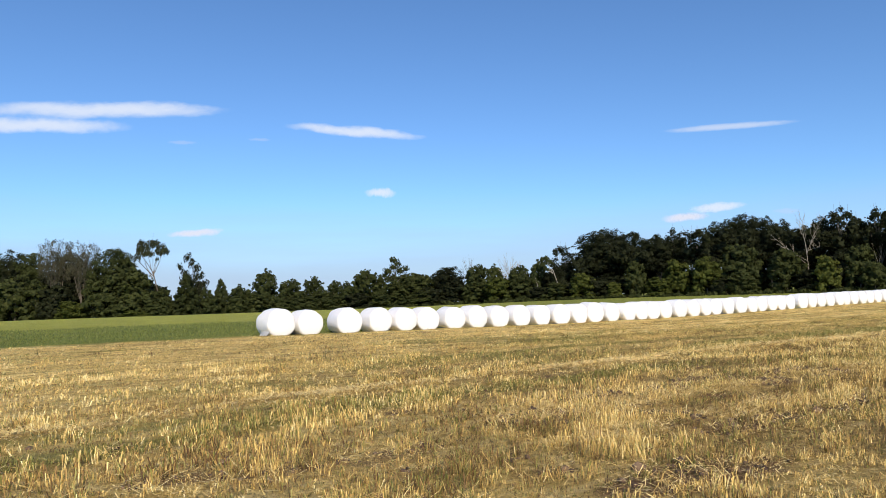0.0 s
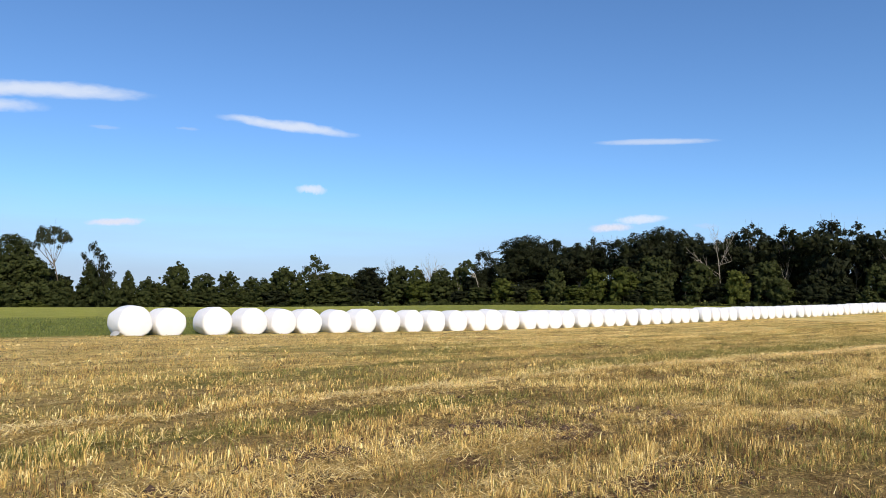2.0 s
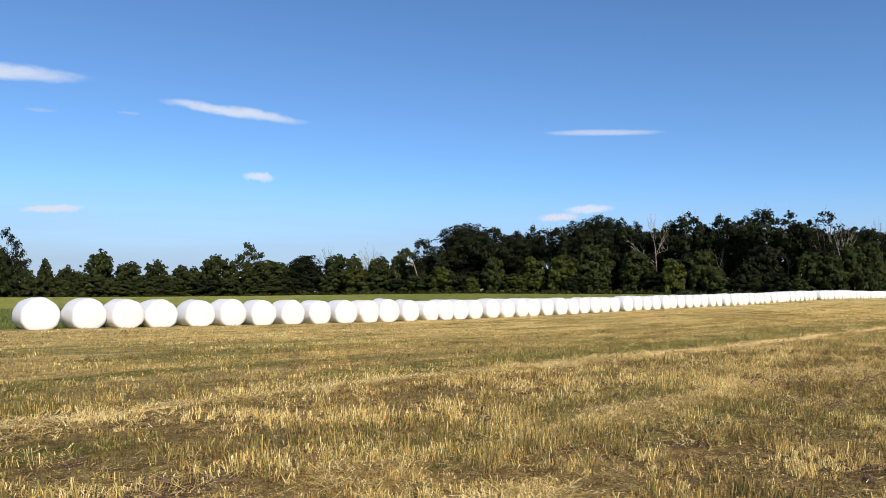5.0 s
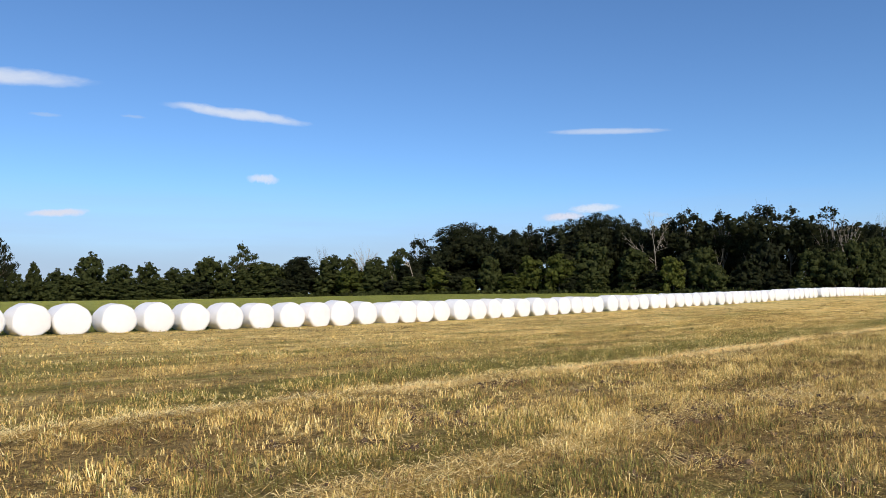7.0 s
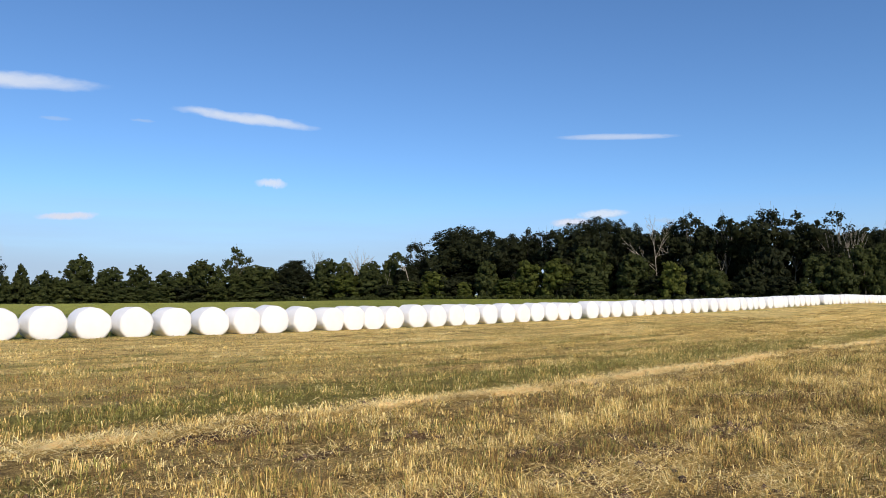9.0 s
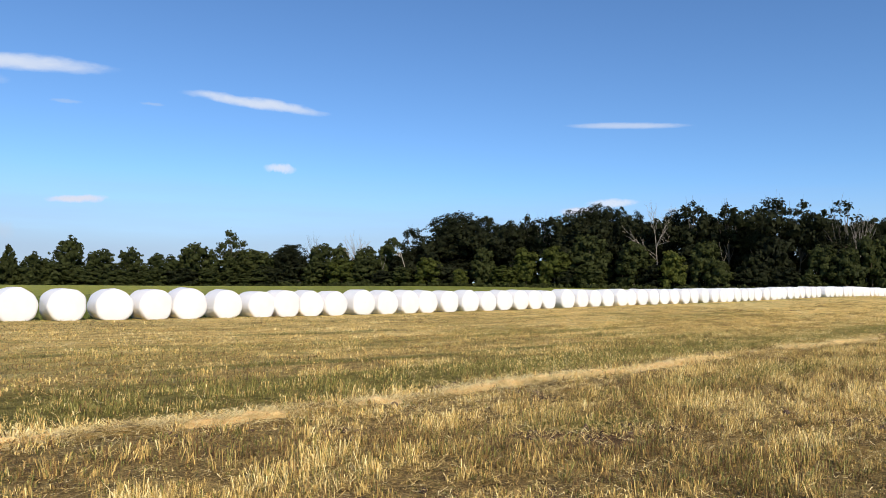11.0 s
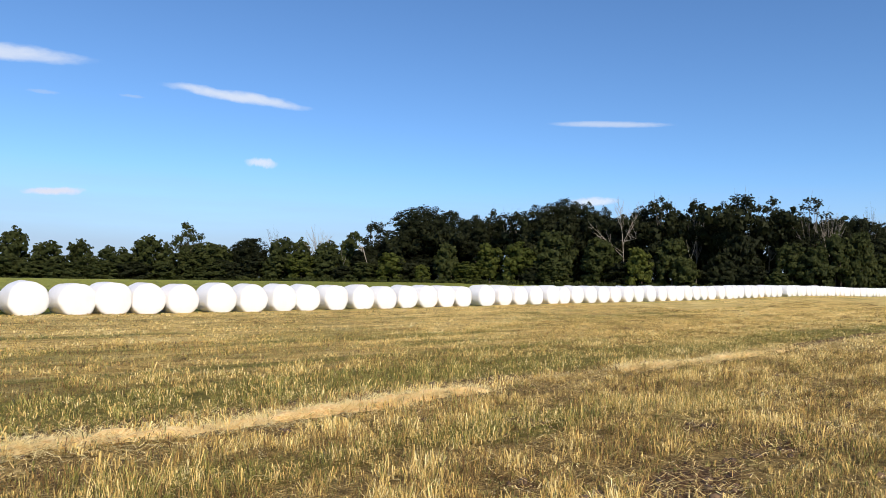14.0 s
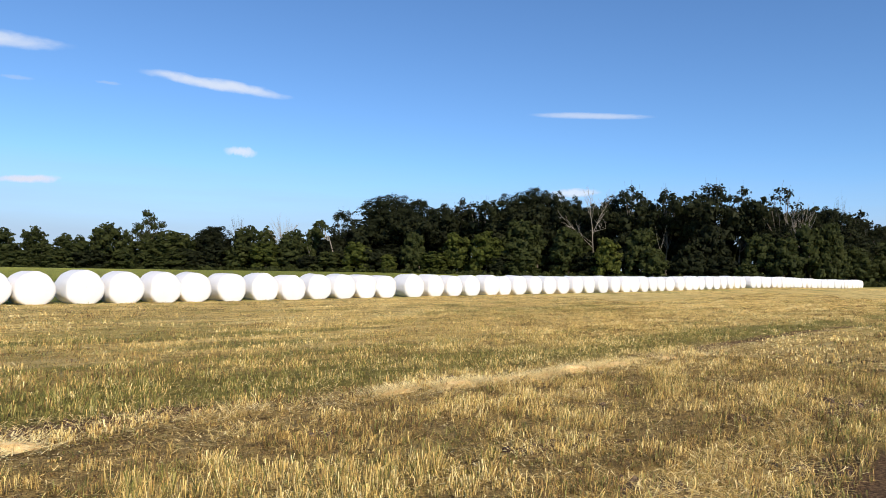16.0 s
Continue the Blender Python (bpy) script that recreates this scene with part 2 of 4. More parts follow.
def mat_meadow():
    m, n, l, b = material("meadow_blades")
    geo = n.new("ShaderNodeNewGeometry")
    r = geo.outputs["Random Per Island"]
    c = ramp(n, l, r, ((0.0, (0.06, 0.082, 0.014)), (0.6, (0.115, 0.145, 0.026)), (0.93, (0.17, 0.19, 0.042)), (1.0, (0.27, 0.26, 0.085))))
    l.new(c, b.inputs["Base Color"])
    b.inputs["Roughness"].default_value = 0.7
    return m


def mat_film():
    m, n, l, b = material("white_stretch_film")
    tc = n.new("ShaderNodeTexCoord")
    oi = n.new("ShaderNodeObjectInfo")
    mp = n.new("ShaderNodeMapping")
    mp.inputs["Scale"].default_value = (1.0, 6.0, 1.0)
    l.new(tc.outputs["Object"], mp.inputs["Vector"])
    l.new(oi.outputs["Random"], mp.inputs["Location"])
    wr = tex_noise(n, l, mp.outputs["Vector"], 3.0, 5.0, 0.6)
    big = tex_noise(n, l, tc.outputs["Object"], 2.2, 3.0)
    dirt = steps(n, l, tex_noise(n, l, mp.outputs["Vector"], 7.0, 4.0, 0.7), 0.66, 0.80)
    c = ramp(n, l, big, ((0.3, (0.79, 0.775, 0.78)), (0.7, (0.84, 0.825, 0.83))))
    c = mix(n, l, calc(n, l, 'MULTIPLY', dirt, 0.35), c, (0.55, 0.50, 0.42))
    c = mix(n, l, calc(n, l, 'MULTIPLY', oi.outputs["Random"], 0.10), c, (0.70, 0.78, 0.76))
    l.new(c, b.inputs["Base Color"])
    b.inputs["Roughness"].default_value = 0.38
    b.inputs["Specular IOR Level"].default_value = 0.45
    bump(n, l, calc(n, l, 'ADD', wr, big), 0.35, 0.03, b)
    return m


def mat_leaf(name, dark, mid, light):
    m, n, l, b = material(name)
    geo = n.new("ShaderNodeNewGeometry")
    oi = n.new("ShaderNodeObjectInfo")
    tc = n.new("ShaderNodeTexCoord")
    v = calc(n, l, 'ADD', calc(n, l, 'MULTIPLY', geo.outputs["Random Per Island"], 0.40),
             calc(n, l, 'MULTIPLY', tex_noise(n, l, tc.outputs["Object"], 5.0, 3.0), 0.6))
    v = calc(n, l, 'ADD', v, calc(n, l, 'MULTIPLY', calc(n, l, 'SUBTRACT', oi.outputs["Random"], 0.5), 0.25))
    c = ramp(n, l, v, ((0.15, dark), (0.5, mid), (0.95, light)))
    l.new(c, b.inputs["Base Color"])
    b.inputs["Roughness"].default_value = 0.65
    b.inputs["Specular IOR Level"].default_value = 0.12
    tr = n.new("ShaderNodeBsdfTranslucent")
    l.new(c, tr.inputs["Color"])
    ms = n.new("ShaderNodeMixShader")
    ms.inputs[0].default_value = 0.28
    l.new(b.outputs[0], ms.inputs[1])
    l.new(tr.outputs[0], ms.inputs[2])
    l.new(ms.outputs[0], n["Material Output"].inputs["Surface"])
    return m


def mat_bark(name, a, c2, scale=2.0):
    m, n, l, b = material(name)
    tc = n.new("ShaderNodeTexCoord")
    mp = n.new("ShaderNodeMapping")
    mp.inputs["Scale"].default_value = (1, 1, 0.25)
    l.new(tc.outputs["Object"], mp.inputs["Vector"])
    f = tex_noise(n, l, mp.outputs["Vector"], scale, 6.0, 0.7)
    l.new(ramp(n, l, f, ((0.35, a), (0.65, c2))), b.inputs["Base Color"])
    b.inputs["Roughness"].default_value = 0.9
    bump(n, l, f, 0.6, 0.05, b)
    return m


M_GROUND, M_BLADES, M_MEADOW, M_FILM, M_STRAW, M_SOIL = mat_ground(), mat_blades(), mat_meadow(), mat_film(), mat_straw(), mat_soil()
M_LEAF = mat_leaf("leaf_green", (0.0270, 0.0340, 0.0110), (0.0470, 0.0570, 0.0175), (0.084, 0.094, 0.0280))
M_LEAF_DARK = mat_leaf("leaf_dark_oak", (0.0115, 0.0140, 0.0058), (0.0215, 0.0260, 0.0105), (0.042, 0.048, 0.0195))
M_LEAF_LIGHT = mat_leaf("leaf_yellow_green", (0.034, 0.043, 0.009), (0.080, 0.094, 0.019), (0.150, 0.160, 0.036))
M_LEAF_GRAY = mat_leaf("leaf_grey_thin", (0.042, 0.0406, 0.0252), (0.077, 0.0735, 0.0455), (0.119, 0.112, 0.07))
M_LEAF_THIN = mat_leaf("leaf_sage_thin", (0.026, 0.031, 0.016), (0.052, 0.060, 0.028), (0.092, 0.10, 0.046))
M_FIR = mat_leaf("fir_needles", (0.012, 0.0168, 0.0056), (0.0304, 0.0384, 0.0112), (0.068, 0.0736, 0.0208))
M_BARK = mat_bark("bark_brown", (0.07, 0.055, 0.04), (0.19, 0.155, 0.12))
M_TWIG = mat_bark("bark_grey", (0.09, 0.075, 0.06), (0.203, 0.173, 0.143))
M_DEAD = mat_bark("bark_bleached", (0.22, 0.19, 0.155), (0.44, 0.39, 0.33))


# ---- the ground: one sheet to the horizon ----
def link_mesh(name, verts, faces, mat, parent=None, smooth=False):
    me = bpy.data.meshes.new(name)
    me.from_pydata(verts, [], faces)
    if smooth:
        me.shade_smooth()
    me.materials.append(mat)
    ob = new(name, me)
    if parent is not None:
        ob.parent = parent
    return ob


def bulk_mesh(name, verts, quads, mat):
    """A large mesh of quads from arrays."""
    me = bpy.data.meshes.new(name)
    me.vertices.add(len(verts))
    me.vertices.foreach_set("co", verts.astype(np.float32).ravel())
    me.loops.add(quads.size)
    me.loops.foreach_set("vertex_index", quads.astype(np.int32).ravel())
    me.polygons.add(len(quads))
    k = quads.shape[1]
    me.polygons.foreach_set("loop_start", np.arange(0, quads.size, k, dtype=np.int32))
    me.polygons.foreach_set("loop_total", np.full(len(quads), k, dtype=np.int32))
    me.update()
    me.validate()
    me.materials.append(mat)
    return new(name, me)


def waves(x, y, seed, scale):
    """Smooth cheap noise in -1..1, from sums of sines."""
    r = np.random.RandomState(seed)
    z = 0
    for k in range(9):
        a, f = r.uniform(0, 6.28), scale * r.uniform(0.5, 2.0)
        z = z + np.sin(f * (x * np.cos(a) + y * np.sin(a)) + r.uniform(0, 6.28))
    return z / 4.5


def relief(x, y):
    """Small unevenness of the cut field, with the heaped windrows."""
    return 0.016 * waves(x, y, 3, 1.3) + 0.012 * waves(x, y, 4, 4.0) + 0.02 * cover(x, y)[4]


def build_ground():
    def lines(lo, hi, step, far):
        core = np.arange(lo, hi + 1e-6, step)
        out, d = [], step
        v = hi
        while v < far:
            d *= 1.16
            v += d
            out.append(v)
        down, d, v = [], step, lo
        while v > -far:
            d *= 1.16
            v -= d
            down.append(v)
        return np.concatenate([down[::-1], core, out])
    xs, ys = lines(-12, 62, 0.31, 3200), lines(2, 46, 0.31, 3200)
    X, Y = np.meshgrid(xs, ys)
    fade = np.exp(-(np.maximum(0, np.hypot(X - 25, Y - 24) - 35) / 15)**2)
    Z = land(X, Y) + relief(X, Y) * fade
    v = np.stack([X.ravel(), Y.ravel(), Z.ravel()], 1)
    nx, ny = len(xs), len(ys)
    i = (np.arange(ny - 1)[:, None] * nx + np.arange(nx - 1)[None]).ravel()
    ob = bulk_mesh("ground", v, np.stack([i, i + 1, i + nx + 1, i + nx], 1), M_GROUND)
    ob.data.shade_smooth()
    for nm, val in zip(("green", "straw", "soil", "meadow"), cover(X.ravel(), Y.ravel())[:4]):
        ob.data.attributes.new(nm, 'FLOAT', 'POINT').data.foreach_set("value", val.astype(np.float32))
    across = v[:, 0] * N[0] + v[:, 1] * N[1]
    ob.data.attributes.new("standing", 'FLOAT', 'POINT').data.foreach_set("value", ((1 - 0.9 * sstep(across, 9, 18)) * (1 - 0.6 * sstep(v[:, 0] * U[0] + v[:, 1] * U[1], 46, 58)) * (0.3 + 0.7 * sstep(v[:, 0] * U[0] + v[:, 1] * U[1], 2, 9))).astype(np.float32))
    ob.data.attributes.new("ley", 'FLOAT', 'POINT').data.foreach_set("value", (sstep(across + 14 * (fbm(v[:, 0], v[:, 1], 0.03, 131, 2) - 0.5), 52, 66) * (1 - 0.8 * sstep(v[:, 0], -10, 25))).astype(np.float32))
    tagged(ob, "mown straw-yellow hay field with green and bare patches, meadow behind", "field", kind="structure")


build_ground()


# ---- stubble and grass ----
DRY = np.array([(0.11, 0.062, 0.027), (0.32, 0.195, 0.070), (0.60, 0.405, 0.130), (0.84, 0.610, 0.220), (0.97, 0.81, 0.41)])
LUSH = np.array([(0.068, 0.067, 0.016), (0.15, 0.146, 0.034), (0.27, 0.247, 0.064), (0.44, 0.39, 0.13)])


def pick(table, r):
    k = r * (len(table) - 1)
    i = np.minimum(k.astype(int), len(table) - 2)
    f = (k - i)[:, None]
    return table[i] * (1 - f) + table[i + 1] * f


def blades(name, x, y, height, width, lean, mat, label, rng, flat=None, green=None, pale=False, tone=None, lift=0.05, spread=0.72, sway=None):
    """Cut stems and grass, each a tapered blade, upright or lying."""
    n = len(x)
    z = land(x, y) + relief(x, y) - 0.01
    az, tilt = rng.uniform(0, 6.283, n), np.abs(rng.normal(0, lean, n))
    if flat is not None:
        tilt = np.where(flat, rng.uniform(1.25, 1.53, n), tilt)
        z = np.where(flat, z + rng.uniform(0.012, lift, n), z)
    dx, dy, dz = np.cos(az) * np.sin(tilt), np.sin(az) * np.sin(tilt), np.cos(tilt)
    if sway is not None:                                  # a whole tuft leans one way
        dx, dy = dx + sway[0], dy + sway[1]
    face = rng.uniform(0, 6.283, n)
    if flat is not None:
        face = np.where(flat, az + 1.5708, face)
    wx, wy = np.cos(face) * width / 2, np.sin(face) * width / 2
    cut = rng.uniform(0, 1, n) < 0.5                      # blunt cut ends on some, points on others
    ex, ey, ez = x + dx * height, y + dy * height, z + dz * height
    one = np.where(cut[:, None], np.stack([x, y, z], 1), np.stack([ex, ey, ez], 1))
    bx, by, bz = np.where(cut, ex, x), np.where(cut, ey, y), np.where(cut, ez, z)
    v = np.stack([one, np.stack([bx - wx, by - wy, bz], 1), np.stack([bx + wx, by + wy, bz], 1)], 1).reshape(-1, 3)
    ob = bulk_mesh(name, v, np.arange(n)[:, None] * 3 + np.array([0, 1, 2]), mat)
    if green is not None:
        lush = rng.uniform(0, 1, n) < green
        col = np.where(lush[:, None], pick(LUSH, rng.uniform(0, 1, n)), pick(DRY, rng.beta(3.0, 1.4, n) if pale else np.clip(rng.beta(0.9, 0.9, n) * spread + (0.75 * tone - spread / 3 if tone is not None else 0.15), 0, 1)))
        col = np.repeat(np.concatenate([col, np.ones((n, 1))], 1), 3, 0).astype(np.float32)
        ob.data.attributes.new("tone", 'FLOAT_COLOR', 'POINT').data.foreach_set("color", col.ravel())
    tagged(ob, label, "stubble", kind="stuff")
    return ob


E1, E2 = np.array([0.731, 0.682]), np.array([-0.682, 0.731])   # along the path, and to its left


def strip(rng, b0, b1, a0, a1, density, tuft=1):
    """Scattered places in a strip beside the path, in tufts; gives a number for each tuft too."""
    m = int((b1 - b0) * (a1 - a0) * density / tuft)
    a, b = rng.uniform(a0, a1, m), rng.uniform(b0, b1, m)
    a = a + b * 0.36
    x, y = a * E1[0] + b * E2[0], a * E1[1] + b * E2[1]
    keep = (x * N[0] + y * N[1]) < 33.6
    return x[keep], y[keep]


def build_stubble():
    rng = np.random.RandomState(7)
    for b0, b1, a0, a1, dens, h, wd, down, tuft, side in ((0.4, 4.8, -1.5, 49, 3300, 0.074, 0.0050, 0.16, 10, 0.0125), (4.8, 9.5, -3, 56, 1500, 0.070, 0.0080, 0.18, 8, 0.016),
                                                          (9.5, 16, -5, 66, 640, 0.060, 0.012, 0.42, 5, 0.030), (16, 25, -7, 72, 270, 0.052, 0.020, 0.60, 4, 0.055),
                                                          (25, 39, -12, 92, 120, 0.046, 0.034, 0.72, 3, 0.10), (0.4, 9.5, 49, 100, 230, 0.055, 0.024, 0.2, 4, 0.04), (9.5, 16, 66, 104, 150, 0.048, 0.03, 0.25, 3, 0.06), (16, 39, 88, 150, 30, 0.036, 0.06, 0.4, 2, 0.10)):
        x, y = strip(rng, b0, b1, a0, a1, dens, tuft)
        s, w = x * U[0] + y * U[1], x * N[0] + y * N[1]
        w = w - 0.035 * np.sin(w * 6.283 / 0.19)            # the drilled rows
        x, y = U[0] * s + N[0] * w, U[1] * s + N[1] * w
        green, straw, soil, meadow, heap = cover(x, y)
        clump = 0.62 * fbm(s, w * 1.2, 2.0, 201, 2) + 0.38 * vnoise(s, w, 7.0, 207)
        tall = fbm(s * 0.5, w, 0.8, 211, 3)
        keep = rng.uniform(0, 1, len(x)) < (0.60 + 0.55 * sstep(clump, 0.38, 0.56)) * (1 - 0.32 * soil) * (1 - 0.85 * heap)
        own = np.clip(0.36 + 0.20 * sstep(clump, 0.36, 0.60) + 1.9 * (fbm(s * 0.6, w, 1.3, 221, 3) - 0.5) + 1.0 * (vnoise(s, w, 4.0, 225) - 0.5) + 0.6 * (clump - 0.5) + rng.normal(0, 0.25, len(x)), 0, 1)
        near, far = 1 - sstep(w, 6, 13), sstep(w, 11, 20)
        own, green = (own - 0.09 * near) * (1 - 0.30 * far) + (0.18 + 1.5 * (fbm(s * 0.16, w, 1.1, 261, 3) - 0.5) + 0.9 * (fbm(s * 0.5, w, 2.4, 271, 2) - 0.5)) * far + 0.16 * sstep(-s, -10, 2) * sstep(w, 6.5, 9) - 0.14 * sstep(-s, -17, -9) * (1 - sstep(w, 6, 8.5)) - 0.13 * aftermath(s, w), np.clip(green + 0.07 * near * (green < 0.6), 0, 1)
        bend = (rng.normal(0, 0.15, len(x)), rng.normal(0, 0.15, len(x)))
        size = rng.uniform(0.6, 1.35, len(x))
        x, y, green, straw, clump, tall, own, size, bx, by = (np.repeat(q[keep], tuft) for q in (x, y, green, straw, clump, tall, own, size, *bend))
        n = len(x)
        x, y = x + rng.normal(0, side, n) * size, y + rng.normal(0, side, n) * size
        hh = h * size * (0.55 + 0.9 * tall) * (0.40 + 0.98 * sstep(clump, 0.36, 0.64)) * rng.uniform(0.55, 1.25, n)
        by_line = np.exp(-((np.repeat(windrow(s, w)[0][keep], tuft) + 0.45) / 0.4)**2)
        hh = hh * (1 - 0.35 * by_line)
        flat = rng.uniform(0, 1, n) < down + 0.2 * straw
        hh = np.where(flat, hh * rng.uniform(0.9, 2.0, n), hh)
        blades("stubble", x, y, hh, wd * rng.uniform(0.5, 1.6, n), 0.24, M_BLADES,
               "dry straw stubble and short green grass on the mown field", rng, flat, np.clip(0.10 + 0.16 * (own < 0.25) + 0.56 * green, 0, 0.85), tone=own, spread=0.66 if b0 < 9 else 0.46, sway=(bx, by))
    # broken bits of stem on the earth between the tufts
    x, y = strip(rng, 0.6, 6.0, -1.5, 52, 270)
    n = len(x)
    bits = np.clip(1.9 * fbm(x, y, 1.2, 251, 3) - 0.35 + rng.normal(0, 0.2, n), 0, 1)
    blades("straw_litter", x, y, rng.uniform(0.02, 0.10, n), 0.007 * rng.uniform(0.6, 1.5, n), 0.3, M_BLADES,
           "broken straw and dead leaves littering the earth", rng, np.ones(n, bool), np.full(n, 0.10), tone=bits, lift=0.022)
    # straw lying loose along the windrow and the wheel tracks
    for b0, b1, a0, a1, dens, wd in ((0.5, 7, -1.5, 52, 1300, 0.0050), (6.5, 13, -4, 56, 700, 0.009)):
        x, y = strip(rng, b0, b1, a0, a1, dens)
        green, straw, soil, meadow, heap = cover(x, y)
        keep = rng.uniform(0, 1, len(x)) < np.clip(straw * 0.3 - 0.15, 0.025, 1) + 1.2 * heap + 0.30 * soil + 0.5 * sstep(straw, 0.55, 0.95)
        x, y = x[keep], y[keep]
        n = len(x)
        blades("loose_straw", x, y, rng.uniform(0.05, 0.20, n), wd * 1.2 * rng.uniform(0.7, 1.5, n), 0.3, M_BLADES,
               "pale loose straw lying in lines on the field", rng, np.ones(n, bool), np.full(n, 0.02), True)


build_stubble()


def build_windrow():
    """The low ridge of raked straw left lying along the field, with its loose stems."""
    rng = np.random.RandomState(13)
    s = np.arange(-6, 64, 0.10)
    line = windrow(s, s * 0 + 9)[1]
    mid = 0.16 * sstep(s, 25, 31) * sstep(54 - s, 0, 5)
    thick = sstep(fbm(s, s * 0, 0.5, 35, 3), 0.43 - mid, 0.58 - mid) * (0.35 + 0.65 * sstep(s, 12, 26)) * (0.05 + 0.95 * sstep(55 - s, 0, 10))
    across = np.linspace(-1, 1, 11)
    S, Q = np.meshgrid(s, across, indexing="ij")
    half = (0.11 + 0.24 * fbm(S, Q, 0.7, 37, 3)) * (0.6 + 0.4 * thick[:, None])
    Wd = line[:, None] + Q * half + 0.10 * (fbm(S, Q, 1.5, 38, 2) - 0.5)
    X, Y = U[0] * S + N[0] * Wd, U[1] * S + N[1] * Wd
    H = (1 - Q**2) * (0.015 + 0.085 * fbm(S, Wd * 3, 2.0, 39, 3) + 0.08 * (vnoise(S, Wd, 7.0, 40) - 0.5)) * thick[:, None] - 0.012
    Z = land(X, Y) + 0.016 * waves(X, Y, 3, 1.3) + 0.012 * waves(X, Y, 4, 4.0) + H
    k = len(across)
    i = (np.arange(len(s) - 1)[:, None] * k + np.arange(k - 1)[None]).ravel()
    ob = bulk_mesh("windrow", np.stack([X.ravel(), Y.ravel(), Z.ravel()], 1), np.stack([i, i + k, i + k + 1, i + 1], 1), M_STRAW)
    ob.data.shade_smooth()
    tagged(ob, "low ridge of raked golden straw lying across the field", "windrow", kind="stuff")
    n = 92000
    pick_s = rng.randint(0, len(s), n)
    keep = rng.uniform(0, 1, n) < thick[pick_s] * 0.95 + 0.05
    ps = s[pick_s[keep]] + rng.uniform(-0.05, 0.05, keep.sum())
    pw = line[pick_s[keep]] + rng.normal(0, 0.19, keep.sum())
    m = len(ps)
    blades("loose_straw", U[0] * ps + N[0] * pw, U[1] * ps + N[1] * pw, rng.uniform(0.06, 0.24, m), 0.0065 * rng.uniform(0.6, 1.4, m), 0.3, M_BLADES,
           "pale loose straw lying along the windrow", rng, np.ones(m, bool), np.full(m, 0.0), tone=np.full(m, 1.30), lift=0.032, spread=0.4)


build_windrow()


def build_clods():
    """Crumbs and clods of earth in the bare places beside the path."""
    rng = np.random.RandomState(15)
    x, y = strip(rng, 0.5, 7.5, -1.5, 46, 60)
    soil = cover(x, y)[2]
    keep = rng.uniform(0, 1, len(x)) < sstep(soil, 0.2, 0.7)
    x, y = x[keep], y[keep]
    n = len(x)
    ico = bmesh.new()
    bmesh.ops.create_icosphere(ico, subdivisions=1, radius=1.0)
    base = np.array([v.co[:] for v in ico.verts])
    tri = np.array([[v.index for v in f.verts] for f in ico.faces])
    ico.free()
    size = 0.010 + 0.034 * rng.beta(1.1, 3.0, n)
    v = base[None] * rng.uniform(0.65, 1.35, (n, len(base), 1)) * size[:, None, None] * rng.uniform(0.7, 1.4, (n, 1, 3))
    v += np.stack([x, y, land(x, y) + relief(x, y) + 0.25 * size], 1)[:, None]
    q = np.arange(n)[:, None, None] * len(base) + tri[None]
    ob = bulk_mesh("soil_clods", v.reshape(-1, 3), q.reshape(-1, 3), M_SOIL)
    tagged(ob, "brown crumbs and clods of bare earth", "soil", kind="stuff")


build_clods()


def build_meadow():
    rng = np.random.RandomState(9)
    for w0, w1, s0, s1, dens, h, wd in ((34.6, 37.5, -12, 40, 160, 0.15, 0.02), (37.5, 60, -25, 60, 24, 0.17, 0.06)):
        m = int((w1 - w0) * (s1 - s0) * dens)
        s, w = rng.uniform(s0, s1, m), rng.uniform(w0, w1, m)
        x, y = U[0] * s + N[0] * w, U[1] * s + N[1] * w
        hh = h * rng.uniform(0.4, 1.2, m) * np.clip(0.8 + 0.5 * waves(x, y, 31, 1.2), 0.3, 1.5)
        blades("meadow_grass", x, y, hh, wd * rng.uniform(0.6, 1.4, m), 0.3, M_MEADOW, "uncut green meadow grass behind the bales", rng)
    # weeds and long grass left standing round the bales
    m = 1500
    s, w = rng.uniform(12, 60, m), rng.normal(ROW_W - 0.95, 0.22, m)
    x, y = U[0] * s + N[0] * w, U[1] * s + N[1] * w
    keep = waves(x, y, 33, 2.0) > -0.1
    x, y = x[keep], y[keep]
    blades("weeds", x, y, rng.uniform(0.03, 0.09, len(x)), np.full(len(x), 0.025), 0.4, M_BLADES, "weeds and long grass at the foot of the bales", rng, None, np.full(len(x), 0.6))


build_meadow()


